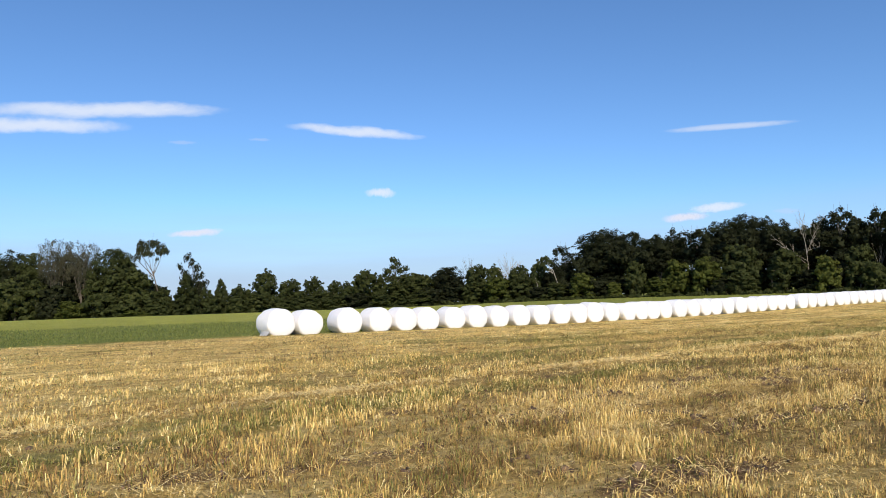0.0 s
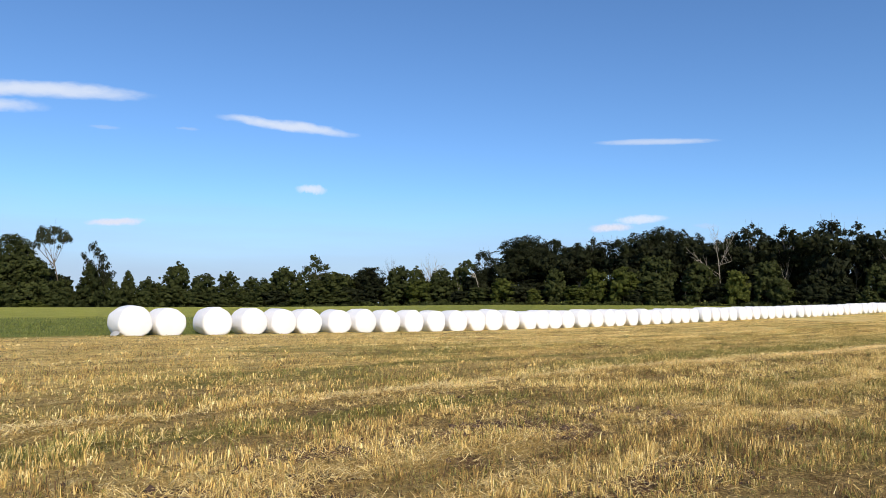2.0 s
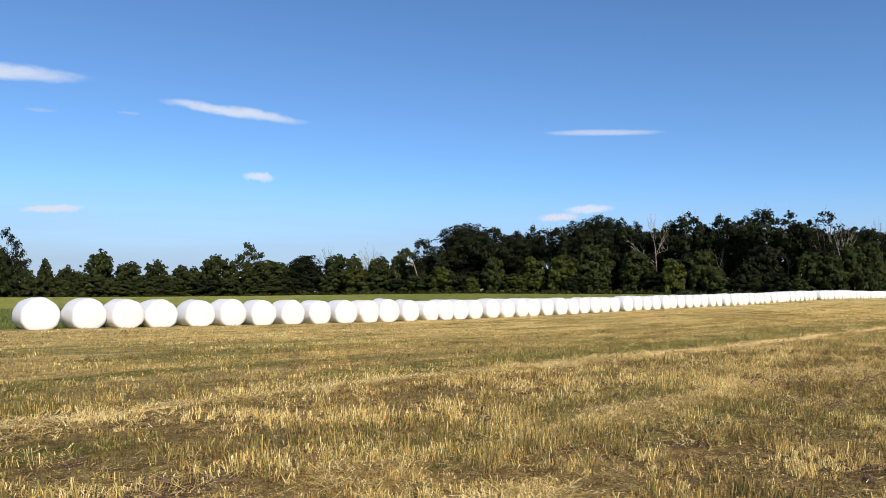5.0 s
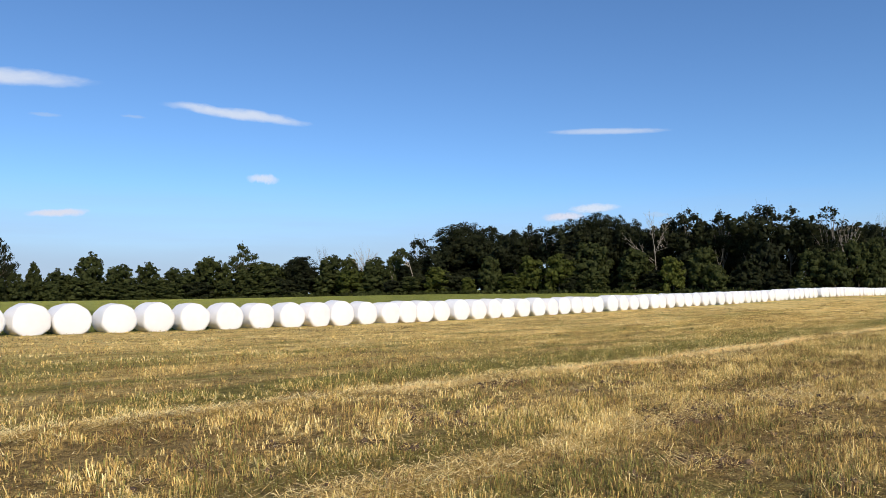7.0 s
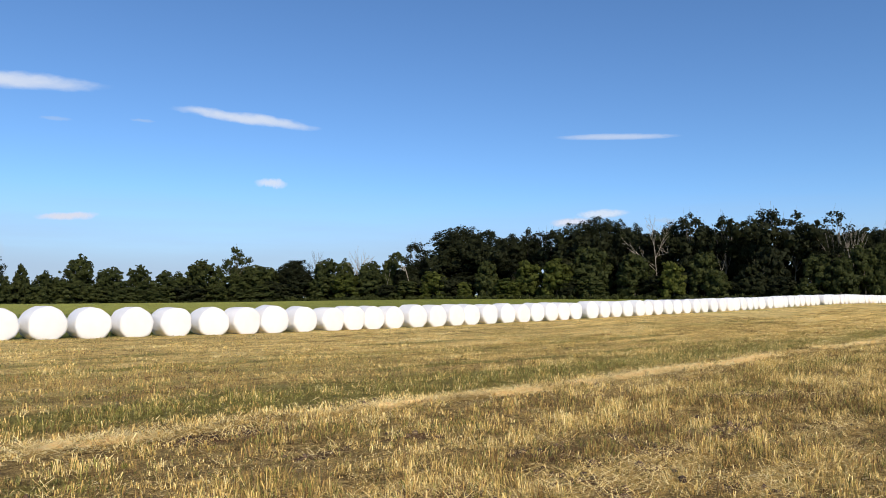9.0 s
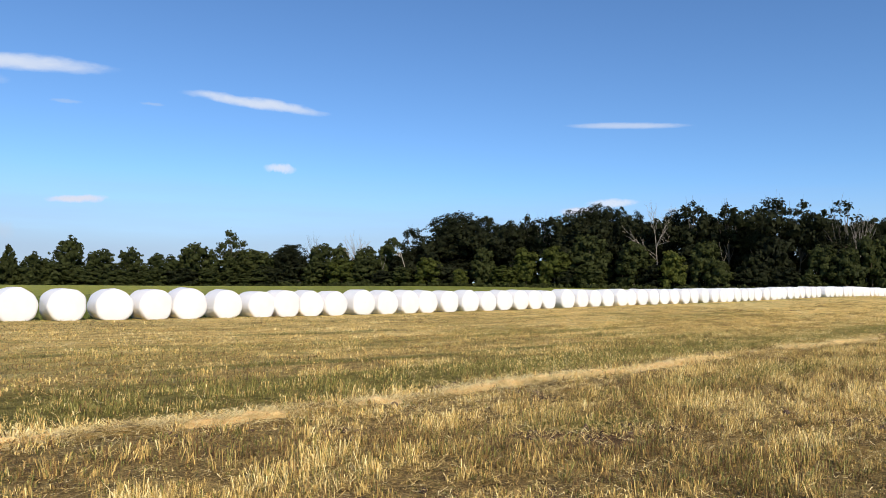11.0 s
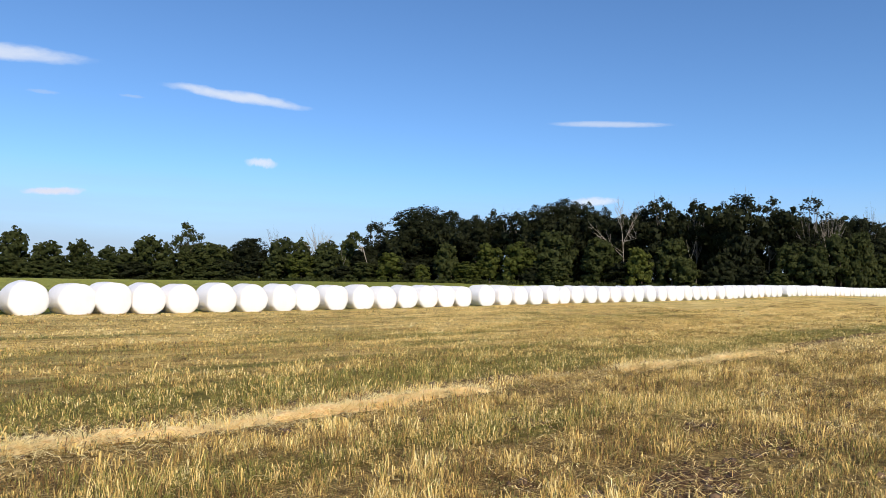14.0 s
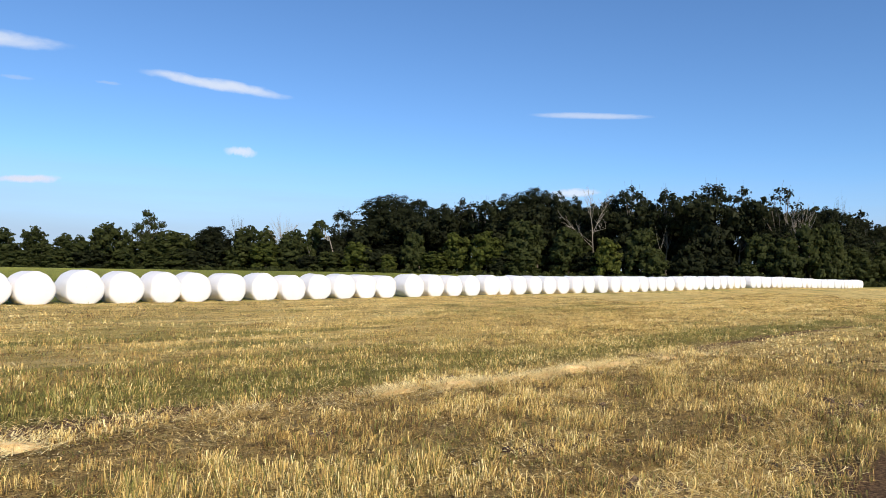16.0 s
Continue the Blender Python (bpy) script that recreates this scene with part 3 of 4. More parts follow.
# ---- clouds, far off ----
def mat_cloud(name, dense, soft, white, billow=0.8):
    m, n, l, b = material(name)
    tc = n.new("ShaderNodeTexCoord")
    oi = n.new("ShaderNodeObjectInfo")
    sep = n.new("ShaderNodeSeparateXYZ")
    l.new(tc.outputs["Object"], sep.inputs[0])
    x, z = sep.outputs["X"], sep.outputs["Z"]
    mp = n.new("ShaderNodeMapping")
    mp.inputs["Scale"].default_value = (2.2, 1.0, 0.7)
    l.new(tc.outputs["Object"], mp.inputs["Vector"])
    off = n.new("ShaderNodeCombineXYZ")
    l.new(calc(n, l, 'MULTIPLY', oi.outputs["Random"], 50.0), off.inputs[1])
    l.new(off.outputs[0], mp.inputs["Location"])
    big = tex_noise(n, l, mp.outputs["Vector"], 1.1, 5.0, 0.55)
    fine = tex_noise(n, l, mp.outputs["Vector"], 4.5, 4.0, 0.6)
    lift = calc(n, l, 'MULTIPLY', calc(n, l, 'SUBTRACT', big, 0.5), billow)
    zz = calc(n, l, 'DIVIDE', calc(n, l, 'SUBTRACT', z, lift), 0.62)
    rr = calc(n, l, 'ADD', calc(n, l, 'POWER', calc(n, l, 'ABSOLUTE', x), 2.4), calc(n, l, 'MULTIPLY', zz, zz))
    edge = calc(n, l, 'ADD', calc(n, l, 'SUBTRACT', 0.86, rr), calc(n, l, 'MULTIPLY', calc(n, l, 'SUBTRACT', fine, 0.5), 0.35))
    a = calc(n, l, 'MULTIPLY', steps(n, l, edge, 0.0, soft), dense)
    inside = calc(n, l, 'SUBTRACT', 1.0, steps(n, l, rr, 0.72, 0.96))
    a = calc(n, l, 'MULTIPLY', a, inside)
    n.remove(b)
    # clouds take no light: their sunlit brightness is put into an emission colour
    b = n.new("ShaderNodeEmission")
    b.inputs["Color"].default_value = (*white, 1)
    tr = n.new("ShaderNodeBsdfTransparent")
    ms = n.new("ShaderNodeMixShader")
    l.new(a, ms.inputs[0])
    l.new(tr.outputs[0], ms.inputs[1])
    l.new(b.outputs[0], ms.inputs[2])
    l.new(ms.outputs[0], n["Material Output"].inputs["Surface"])
    return m


M_CLOUD = mat_cloud("cloud_white", 0.82, 0.95, (0.80, 0.85, 0.95))
M_CLOUD_STREAK = mat_cloud("cloud_streak", 0.72, 1.0, (0.68, 0.76, 0.92), 0.35)
M_CLOUD_THIN = mat_cloud("cloud_thin", 0.92, 0.9, (0.78, 0.79, 0.90))
M_CLOUD_FAINT = mat_cloud("cloud_faint", 0.35, 1.1, (0.60, 0.68, 0.80))


def cloud(azimuth, elevation, width, height, slope, mat):
    """A thin bank of cloud 2.6 km away, square to the field."""
    a, e = radians(azimuth), radians(elevation)
    p = Vector((math.sin(a) * math.cos(e), math.cos(a) * math.cos(e), math.sin(e))) * 2600
    v, f = [], []
    for i in range(13):
        for j in range(5):
            u, t = -1 + i / 6, -1 + j / 2
            v.append((u, -0.04 * u * u, t))
    for i in range(12):
        for j in range(4):
            k = i * 5 + j
            f.append((k, k + 5, k + 6, k + 1))
    ob = link_mesh("cloud", v, f, mat)
    ob.matrix_world = Matrix.Translation(p) @ pose(0, 0, 0, 0, 0, -azimuth) @ pose(0, 0, 0, elevation, -slope, 0) @ Matrix.Diagonal((width * 0.58, width * 0.58, height * 0.74, 1))
    ob.visible_shadow = False
    tagged(ob, "thin white fair-weather cloud low in a blue sky", "cloud", "clouds in the sky", kind="structure")


cloud(-24.90, 14.28, 746, 72, 4.9, M_CLOUD)
cloud(-29.82, 12.75, 582, 72, 5.5, M_CLOUD)
cloud(-6.58, 13.48, 481, 52, -4.7, M_CLOUD)
cloud(22.00, 12.32, 413, 30, -1.8, M_CLOUD_STREAK)
cloud(-4.72, 8.75, 112, 46, -2.2, M_CLOUD)
cloud(18.60, 5.95, 150, 42, 2.0, M_CLOUD_THIN)
cloud(20.90, 6.55, 180, 40, 2.0, M_CLOUD)
cloud(-18.67, 5.70, 181, 36, 5.0, M_CLOUD_THIN)
cloud(-19.64, 12.31, 96, 18, 2.3, M_CLOUD_FAINT)
cloud(-14.01, 12.75, 78, 16, 0.2, M_CLOUD_FAINT)
cloud(25.51, 5.95, 91, 24, -4.4, M_CLOUD_FAINT)
cloud(-23.32, 3.30, 98, 81, -6.9, M_CLOUD_FAINT)


def build_haze():
    """A low bank of pale haze over the horizon, very far off."""
    m, n, l, b = material("horizon_haze")
    tc = n.new("ShaderNodeTexCoord")
    sep = n.new("ShaderNodeSeparateXYZ")
    l.new(tc.outputs["Object"], sep.inputs[0])
    mp = n.new("ShaderNodeMapping")
    mp.inputs["Scale"].default_value = (0.0012, 0.0012, 0.012)
    l.new(tc.outputs["Object"], mp.inputs["Vector"])
    f = tex_noise(n, l, mp.outputs["Vector"], 1.0, 4.0, 0.5)
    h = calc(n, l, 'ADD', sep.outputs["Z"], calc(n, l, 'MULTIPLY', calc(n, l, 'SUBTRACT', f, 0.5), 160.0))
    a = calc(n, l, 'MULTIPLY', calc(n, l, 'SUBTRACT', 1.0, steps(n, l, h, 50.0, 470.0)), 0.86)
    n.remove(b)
    # the haze glows by itself: its brightness is put into the emission colour
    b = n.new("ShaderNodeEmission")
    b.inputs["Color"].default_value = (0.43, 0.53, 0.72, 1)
    tr = n.new("ShaderNodeBsdfTransparent")
    ms = n.new("ShaderNodeMixShader")
    l.new(a, ms.inputs[0])
    l.new(tr.outputs[0], ms.inputs[1])
    l.new(b.outputs[0], ms.inputs[2])
    l.new(ms.outputs[0], n["Material Output"].inputs["Surface"])
    v, fc = [], []
    for i in range(41):
        az = radians(-75 + i * 4.0)
        for z in (-20, 220, 560):
            v.append((2900 * math.sin(az), 2900 * math.cos(az), z))
    for i in range(40):
        for j in range(2):
            k = i * 3 + j
            fc.append((k, k + 3, k + 4, k + 1))
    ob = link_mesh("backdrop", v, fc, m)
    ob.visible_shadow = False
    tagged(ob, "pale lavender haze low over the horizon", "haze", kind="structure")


build_haze()


# ---- wrapped bales ----
def bale_mesh(seed):
    """A plump round bale lying on its side: axis along y, flat faces, sagged onto its base, creased film."""
    rng = np.random.RandomState(seed)
    W, H, L = 0.745, 0.70, 0.68
    ring = 36
    bm = bmesh.new()
    loops = []
    ph = rng.uniform(0, 6.28, 6)
    half = [(0.0, 1.0), (0.50, 0.998), (0.78, 0.988), (0.885, 0.968), (0.945, 0.925), (0.978, 0.86), (0.993, 0.76), (1.0, 0.55), (1.004, 0.18)]
    stations = [(r, -q) for r, q in half] + [(r, q) for r, q in half[::-1]]
    for r, yy in stations:
        if r == 0:
            loops.append([bm.verts.new((0, yy * L * 1.01, 0.02))])
            continue
        vs = []
        for k in range(ring):
            a = 6.28319 * k / ring
            ca, sa = math.cos(a), math.sin(a)
            lump = 1 + 0.020 * math.sin(3 * a + ph[0] + yy) + 0.016 * math.sin(5 * a + ph[1] - 2 * yy) + 0.011 * math.sin(9 * a + ph[2] + 3 * yy)
            x = W * r * lump * math.copysign(abs(ca) ** 0.98, ca)
            z = H * r * lump * math.copysign(abs(sa) ** 0.96, sa)
            if z < 0:
                x *= 1 + 0.05 * min(1, -z / H)
            z = max(z, -0.635 + 0.01 * math.sin(7 * a))
            y = yy * L * (1 + 0.02 * math.sin(2 * a + ph[3]) * r)
            vs.append(bm.verts.new((x, y, z)))
        loops.append(vs)
    for p, q in zip(loops[:-1], loops[1:]):
        for k in range(ring):
            k2 = (k + 1) % ring
            if len(p) == 1:
                bm.faces.new((p[0], q[k], q[k2]))
            elif len(q) == 1:
                bm.faces.new((p[k2], p[k], q[0]))
            else:
                bm.faces.new((p[k], q[k], q[k2], p[k2]))
    bmesh.ops.translate(bm, verts=bm.verts, vec=(0, 0, 0.635))
    bmesh.ops.recalc_face_normals(bm, faces=bm.faces)
    me = bpy.data.meshes.new("wrapped_bale")
    bm.to_mesh(me)
    bm.free()
    me.shade_smooth()
    me.materials.append(M_FILM)
    return me


def build_bales():
    rng = random.Random(5)
    meshes = [bale_mesh(k) for k in range(5)]
    # right-hand edges of the bales along the row; past the wide break they stand evenly
    ends = [-9.34, -7.74, -5.44, -3.56, -1.91, -0.31, 1.6, 3.36, 5.13, 6.87, 8.65, 10.53, 12.18, 13.75, 15.58, 17.3, 18.72, 20.24, 21.75,
            23.6, 25.22, 26.94, 28.42, 30.22, 32.02, 33.57, 35.36, 36.92, 38.52, 39.97, 42.22, 44.02, 45.72, 47.42, 49.37, 50.82, 52.47,
            54.32, 56.32, 58.02, 59.82, 61.72, 63.62, 65.62, 67.32, 68.92, 70.52, 72.32, 74.02, 75.82, 77.97, 79.72, 81.32, 82.92, 84.72,
            86.52, 88.62, 90.4, 92.2, 94.0]
    s = 96.75
    ends.append(s)
    while s < 144.5:
        s += 1.66 + rng.uniform(-0.08, 0.12)
        ends.append(s)
    for k, e in enumerate(ends):
        x, y = at_row(e + 25.45 - 0.76, ROW_W + rng.uniform(-0.10, 0.10))
        ob = new("wrapped_bale", meshes[rng.randrange(5)])
        z = float(land(x, y))
        yaw = 37.0 + rng.uniform(-4, 4)
        flip = 180 if rng.random() < 0.5 else 0
        f = rng.uniform(0.97, 1.03)
        ob.matrix_world = pose(x, y, z - 0.06, 0, 0, yaw + flip) @ Matrix.Diagonal((f * rng.uniform(0.97, 1.03), f, f * rng.uniform(0.97, 1.03), 1))
        tagged(ob, "round hay bale wrapped in white plastic film, lying in a row", "bale", "row of wrapped bales")
        if k == 0:
            bm = bmesh.new()
            rows = []
            for i in range(7):
                a = i / 6
                rows.append([bm.verts.new((-0.67 - 0.17 * a + 0.04 * math.sin(9 * j + 5 * a), -0.64 + 0.4 * j, 0.36 - 0.34 * a ** 0.6 + 0.03 * math.sin(7 * j * a))) for j in range(3)])
            for p, q in zip(rows[:-1], rows[1:]):
                for j in range(2):
                    bm.faces.new((p[j], p[j + 1], q[j + 1], q[j]))
            bmesh.ops.solidify(bm, geom=list(bm.faces), thickness=0.012)
            me = bpy.data.meshes.new("film_flap")
            bm.to_mesh(me)
            bm.free()
            me.materials.append(M_FILM)
            flap = new("film_flap", me)
            flap.parent = ob
            if flip:
                flap.matrix_basis = pose(0, 0, 0, 0, 0, 180)
            ob["label"] = "round wrapped hay bale with loose film flap, ending the row"


build_bales()


# ---- trees ----
# the line where the wood meets the meadow
EDGE = [(-150, 184), (-125, 182), (-104, 180), (-84, 179), (-72, 179), (-62, 189), (-50, 200), (-36, 209), (-18, 217), (0, 222), (16, 213), (32, 204), (44, 192), (58, 180), (70, 174), (82, 165), (92, 156), (103, 146), (112, 139), (121, 139), (132, 143), (145, 147), (210, 152)]


def tube(bm, p0, p1, r0, r1, sides=6):
    d = Vector(p1) - Vector(p0)
    q = d.to_track_quat('Z', 'Y')
    rings = []
    for p, r in ((p0, r0), (p1, r1)):
        rings.append([bm.verts.new(Vector(p) + q @ Vector((r * math.cos(6.28319 * k / sides), r * math.sin(6.28319 * k / sides), 0))) for k in range(sides)])
    for k in range(sides):
        k2 = (k + 1) % sides
        bm.faces.new((rings[0][k], rings[0][k2], rings[1][k2], rings[1][k]))


def limb(bm, rng, p, q, r0, r1, bend=0.05, sides=5, pieces=4):
    """A tapering bent limb from p to q; gives its joints."""
    p, q = Vector(p), Vector(q)
    sag = Vector((rng.uniform(-bend, bend), rng.uniform(-bend, bend), rng.uniform(-bend, bend * 0.3)))
    last, joints = p, [p]
    for k in range(1, pieces + 1):
        f = k / pieces
        nxt = p.lerp(q, f) + sag * math.sin(3.1416 * f) + Vector((rng.uniform(-1, 1), rng.uniform(-1, 1), 0)) * bend * 0.15 * (k < pieces)
        tube(bm, last, nxt, r0 + (r1 - r0) * (f - 1 / pieces), r0 + (r1 - r0) * f, sides)
        last = nxt
        joints.append(nxt)
    return joints


def twigs(bm, rng, p, d, length, r, depth, kids=3, spread=0.6):
    """A forking spray of bare twigs."""
    d = Vector(d).normalized()
    q = Vector(p) + d * length
    for a in limb(bm, rng, p, q, r, r * 0.55, length * 0.12, 4, 2)[1:]:
        for k in range(kids if depth else 0):
            e = (d + Vector((rng.uniform(-1, 1), rng.uniform(-1, 1), rng.uniform(-.4, .8))) * spread).normalized()
            twigs(bm, rng, a, e, length * rng.uniform(.4, .7), r * .5, depth - 1, max(1, kids - 1), spread)


def tri_mesh(name, v, mat):
    """A mesh of loose triangles from an array of corners."""
    n = len(v) // 3
    me = bpy.data.meshes.new(name)
    me.vertices.add(n * 3)
    me.vertices.foreach_set("co", v.astype(np.float32).ravel())
    me.loops.add(n * 3)
    me.loops.foreach_set("vertex_index", np.arange(n * 3, dtype=np.int32))
    me.polygons.add(n)
    me.polygons.foreach_set("loop_start", np.arange(0, n * 3, 3, dtype=np.int32))
    me.polygons.foreach_set("loop_total", np.full(n, 3, dtype=np.int32))
    me.update()
    me.materials.append(mat)
    return me


def unit_rows(v):
    return v / np.linalg.norm(v, axis=1)[:, None]


def sprays(rng, p, nrm, size, thin=1.0, squat=1.0):
    """Leaf sprays, a triangle each, at the places p and facing nrm."""
    n = len(p)
    nrm = unit_rows(nrm)
    t = unit_rows(np.cross(nrm, rng.normal(0, 1, (n, 3))))
    b = np.cross(nrm, t)
    s = (size * rng.uniform(0.55, 1.45, n))[:, None]
    k = np.array([1, 1, squat])
    return np.stack([p - (t * .52 * thin + b * .30) * s * k, p + (t * .52 * thin - b * .30 * rng.uniform(.3, 1.4, (n, 1))) * s * k, p + (b * .62 + nrm * .15) * s * k], 1).reshape(-1, 3)


def leafy(rng, lobes, count, leaf, clump=(0.13, 0.30), core=0.26, low=-0.75, thin=1.0, squat=1.0):
    """Leaf triangles of a crown: rounded lobes, each set with leafy clumps that are fullest on top, with a dense heart."""
    c, r = np.array([q[:3] for q in lobes], float), np.array([q[3:] for q in lobes], float)
    area = r[:, 0] * r[:, 2]
    share = area / area.sum()
    m = np.maximum(5, (share * max(30, count / 30)).astype(int))
    own = np.repeat(np.arange(len(c)), m)
    d = unit_rows(rng.normal(0, 1, (len(own), 3)))
    d[:, 2] = np.where(d[:, 2] < low, -d[:, 2], d[:, 2])
    p = c[own] + d * r[own] * rng.uniform(0.62, 1.15, (len(own), 1))
    free = np.ones(len(p), bool)
    for k in range(len(c)):                              # clumps buried in another lobe are left out
        free &= (own == k) | ((((p - c[k]) / (r[k] * 0.82)) ** 2).sum(1) > 1)
    p, d, own = p[free], d[free], own[free]
    size = rng.uniform(*clump, len(p)) * np.minimum(r[own, 0], r[own, 2] * 1.2)
    w = size ** 1.5 * rng.uniform(0.6, 1.3, len(p))
    k = np.repeat(np.arange(len(p)), np.maximum(4, (w / w.sum() * count * (1 - core)).astype(int)))
    e = unit_rows(rng.normal(0, 1, (len(k), 3)) + 0.55 * d[k] + np.array([0, 0, 0.45]))
    at = p[k] + e * (size[k] * rng.uniform(0.25, 1.0, len(k)) ** 0.5 * np.where(rng.uniform(0, 1, len(k)) < 0.08, rng.uniform(1.05, 1.4, len(k)), rng.uniform(0.85, 1.2, len(k))))[:, None] * np.array([1, 1, 0.72 * squat])
    out = [sprays(rng, at, e + 0.35 * d[k] + rng.normal(0, 0.33, e.shape) + np.array([0, 0, 0.25]), leaf, thin, squat)]
    if core:
        k = rng.choice(len(c), int(count * core), p=share)
        e = unit_rows(rng.normal(0, 1, (len(k), 3)))
        out.append(sprays(rng, c[k] + e * r[k] * rng.uniform(0.3, 0.8, (len(k), 1)), e + rng.normal(0, 0.3, e.shape), leaf * 1.9, 1.0, squat))
    return np.concatenate(out)


def wood_mesh(name, bm, mat):
    me = bpy.data.meshes.new(name)
    bm.to_mesh(me)
    bm.free()
    me.shade_smooth()
    me.materials.append(mat)
    return me


def lobes_for(shape, r):
    """The rounded masses of a crown of unit height and unit width."""
    out = []
    if shape == "dome":
        out.append((0, 0, .64, .36, .36, .33))
        for k in range(8):
            a, z = .785 * k + r.uniform(-.3, .3), r.uniform(.42, .80)
            d = .30 if z < .66 else .20
            out.append((d * math.cos(a), d * math.sin(a), z, r.uniform(.15, .22), r.uniform(.15, .22), r.uniform(.12, .17)))
    elif shape == "open":
        for k in range(12):
            a, f = 2.4 * k + r.uniform(-.3, .3), math.sqrt((k + .5) / 12)
            s = r.uniform(.11, .18)
            out.append((.36 * f * math.cos(a), .36 * f * math.sin(a), .92 - .26 * f * f + r.uniform(-.06, .04), s, s, s * r.uniform(.42, .62)))
        for k in range(7):
            a = .9 * k + r.uniform(-.3, .3)
            out.append((.27 * math.cos(a), .27 * math.sin(a), r.uniform(.46, .64), .19, .19, .11))
    elif shape == "fan":
        for k in range(16):
            a, f = 2.4 * k + r.uniform(-.3, .3), math.sqrt((k + .5) / 16)
            s = r.uniform(.10, .15)
            out.append((.42 * f * math.cos(a), .42 * f * math.sin(a), .95 - .40 * f ** 2.4 + r.uniform(-.03, .02), s, s, s * .40))
        for k in range(8):
            a = .8 * k + r.uniform(-.3, .3)
            out.append((.26 * math.cos(a), .26 * math.sin(a), r.uniform(.40, .68), .18, .18, .10))
    elif shape == "cone":
        for k in range(26):
            z = .06 + .90 * (k / 25) ** 0.9
            a, w = 2.4 * k, .46 * (1 - z) ** .75 + .02
            s = .07 + .15 * (1 - z)
            out.append((max(0, w - s * .6) * math.cos(a), max(0, w - s * .6) * math.sin(a), min(z, .96), s, s, s * .62))
        out.append((0, 0, .36, .28, .28, .34))
    elif shape == "bush":
        out.append((0, 0, .50, .34, .34, .40))
        for k in range(18):
            a, z = 2.4 * k + r.uniform(-.5, .5), .10 + .74 * k / 17 + r.uniform(-.06, .06)
            d = .34 * math.sqrt(max(.05, 1 - ((z - .35) / .62) ** 2)) * r.uniform(.7, 1.1)
            s = r.uniform(.09, .19)
            out.append((d * math.cos(a), d * math.sin(a), z, s, s, s * r.uniform(.65, .95)))
    else:                                                # egg
        out.append((0, 0, .50, .30, .30, .38))
        for k in range(20):
            a, z = 2.4 * k + r.uniform(-.6, .6), .12 + .80 * k / 19 + r.uniform(-.07, .07)
            d = .31 * math.sqrt(max(.02, 1 - ((z - .36) / .66) ** 2)) * r.uniform(.6, 1.1)
            s = r.uniform(.11, .19)
            out.append((d * math.cos(a), d * math.sin(a), min(z, .92), s, s, s * r.uniform(.6, .95)))
    return out


def tree_proto(seed, shape, mat, count, leaf, bark=None, core=0.26, fork=0.30, lobes=None, stem=None, clump=(0.13, 0.30), thin=1.0, girth=.02):
    """Trunk and crown of unit height and unit width; limbs run from the trunk into the larger lobes."""
    r, r2 = random.Random(seed), np.random.RandomState(seed)
    free = lobes is None
    lobes = lobes or lobes_for(shape, r)
    squat = {"open": .55, "fan": .55, "dome": .75}.get(shape, 1.0)         # tall trees are higher than wide
    if shape in ("open", "fan"):
        lobes = [(*q[:5], q[5] * .72) for q in lobes]
    v = leafy(r2, lobes, count, leaf, clump, core, thin=thin, squat=squat)
    wide, high = np.percentile(np.abs(v[:, 0]), 97), np.percentile(v[:, 2], 98.6)
    m = Matrix.Diagonal((0.5 / wide, 0.5 / wide, 1 / high, 1)) if free else Matrix.Identity(4)
    bm = bmesh.new()
    path = stem or [(0, 0, -.02), (r.uniform(-.02, .02), 0, fork * .6), (r.uniform(-.03, .03), r.uniform(-.03, .03), fork)]
    for k, (p, q) in enumerate(zip(path[:-1], path[1:])):
        tube(bm, p, q, girth * (1 - .18 * k), girth * (1 - .18 * (k + 1)), 7)
    top = path[-1]
    for q in lobes[1 if free and shape in ("dome", "bush", "egg") else 0:][:14]:
        if q[2] > top[2] * 0.9:
            js = limb(bm, r, (top[0], top[1], top[2] * r.uniform(.85, 1)), q[:3], girth * .45, girth * .14, .05)
            for j in js[2:]:
                twigs(bm, r, j, Vector(q[:3]) - Vector(top) + Vector((r.uniform(-.2, .2), r.uniform(-.2, .2), .05)), q[3] * .9, girth * .12, 0)
    bmesh.ops.transform(bm, matrix=m, verts=bm.verts)
    if free:
        v = v * np.array([0.5 / wide, 0.5 / wide, 1 / high])
    return wood_mesh("trunk", bm, bark or M_BARK), tri_mesh("crown", v, mat)


def gray_proto(seed):
    """A tree dying back: a fan of pale limbs that ends in rounded clouds of fine withered twigs."""
    r, r2 = random.Random(seed), np.random.RandomState(seed)
    lobes = [(-.24, 0, .86, .22, .2, .12), (.02, .08, .90, .24, .22, .10), (.26, -.05, .84, .20, .2, .12), (-.30, .1, .68, .17, .17, .13),
             (.30, .05, .66, .18, .18, .14), (.0, -.1, .70, .22, .2, .15), (.1, .1, .5, .25, .25, .15)]
    v = leafy(r2, lobes, 11000, .023, (0.35, 0.7), 0.0, -1.0, 0.5)
    bm = bmesh.new()
    tube(bm, (.02, 0, -.02), (0, 0, .18), .020, .016, 7)
    for q in lobes:
        for k in range(1):
            end = Vector(q[:3]) + Vector((r.uniform(-.12, .12), r.uniform(-.1, .1), .03))
            js = limb(bm, r, (r.uniform(-.02, .02), 0, r.uniform(.10, .3)), end, .010, .003, .09, 5, 6)
            for j in js[2:]:
                twigs(bm, r, j, (r.uniform(-.7, .7), r.uniform(-.5, .5), .6), .11, .0022, 1, 2)
    return wood_mesh("trunk", bm, M_TWIG), tri_mesh("crown", v, M_LEAF_GRAY)


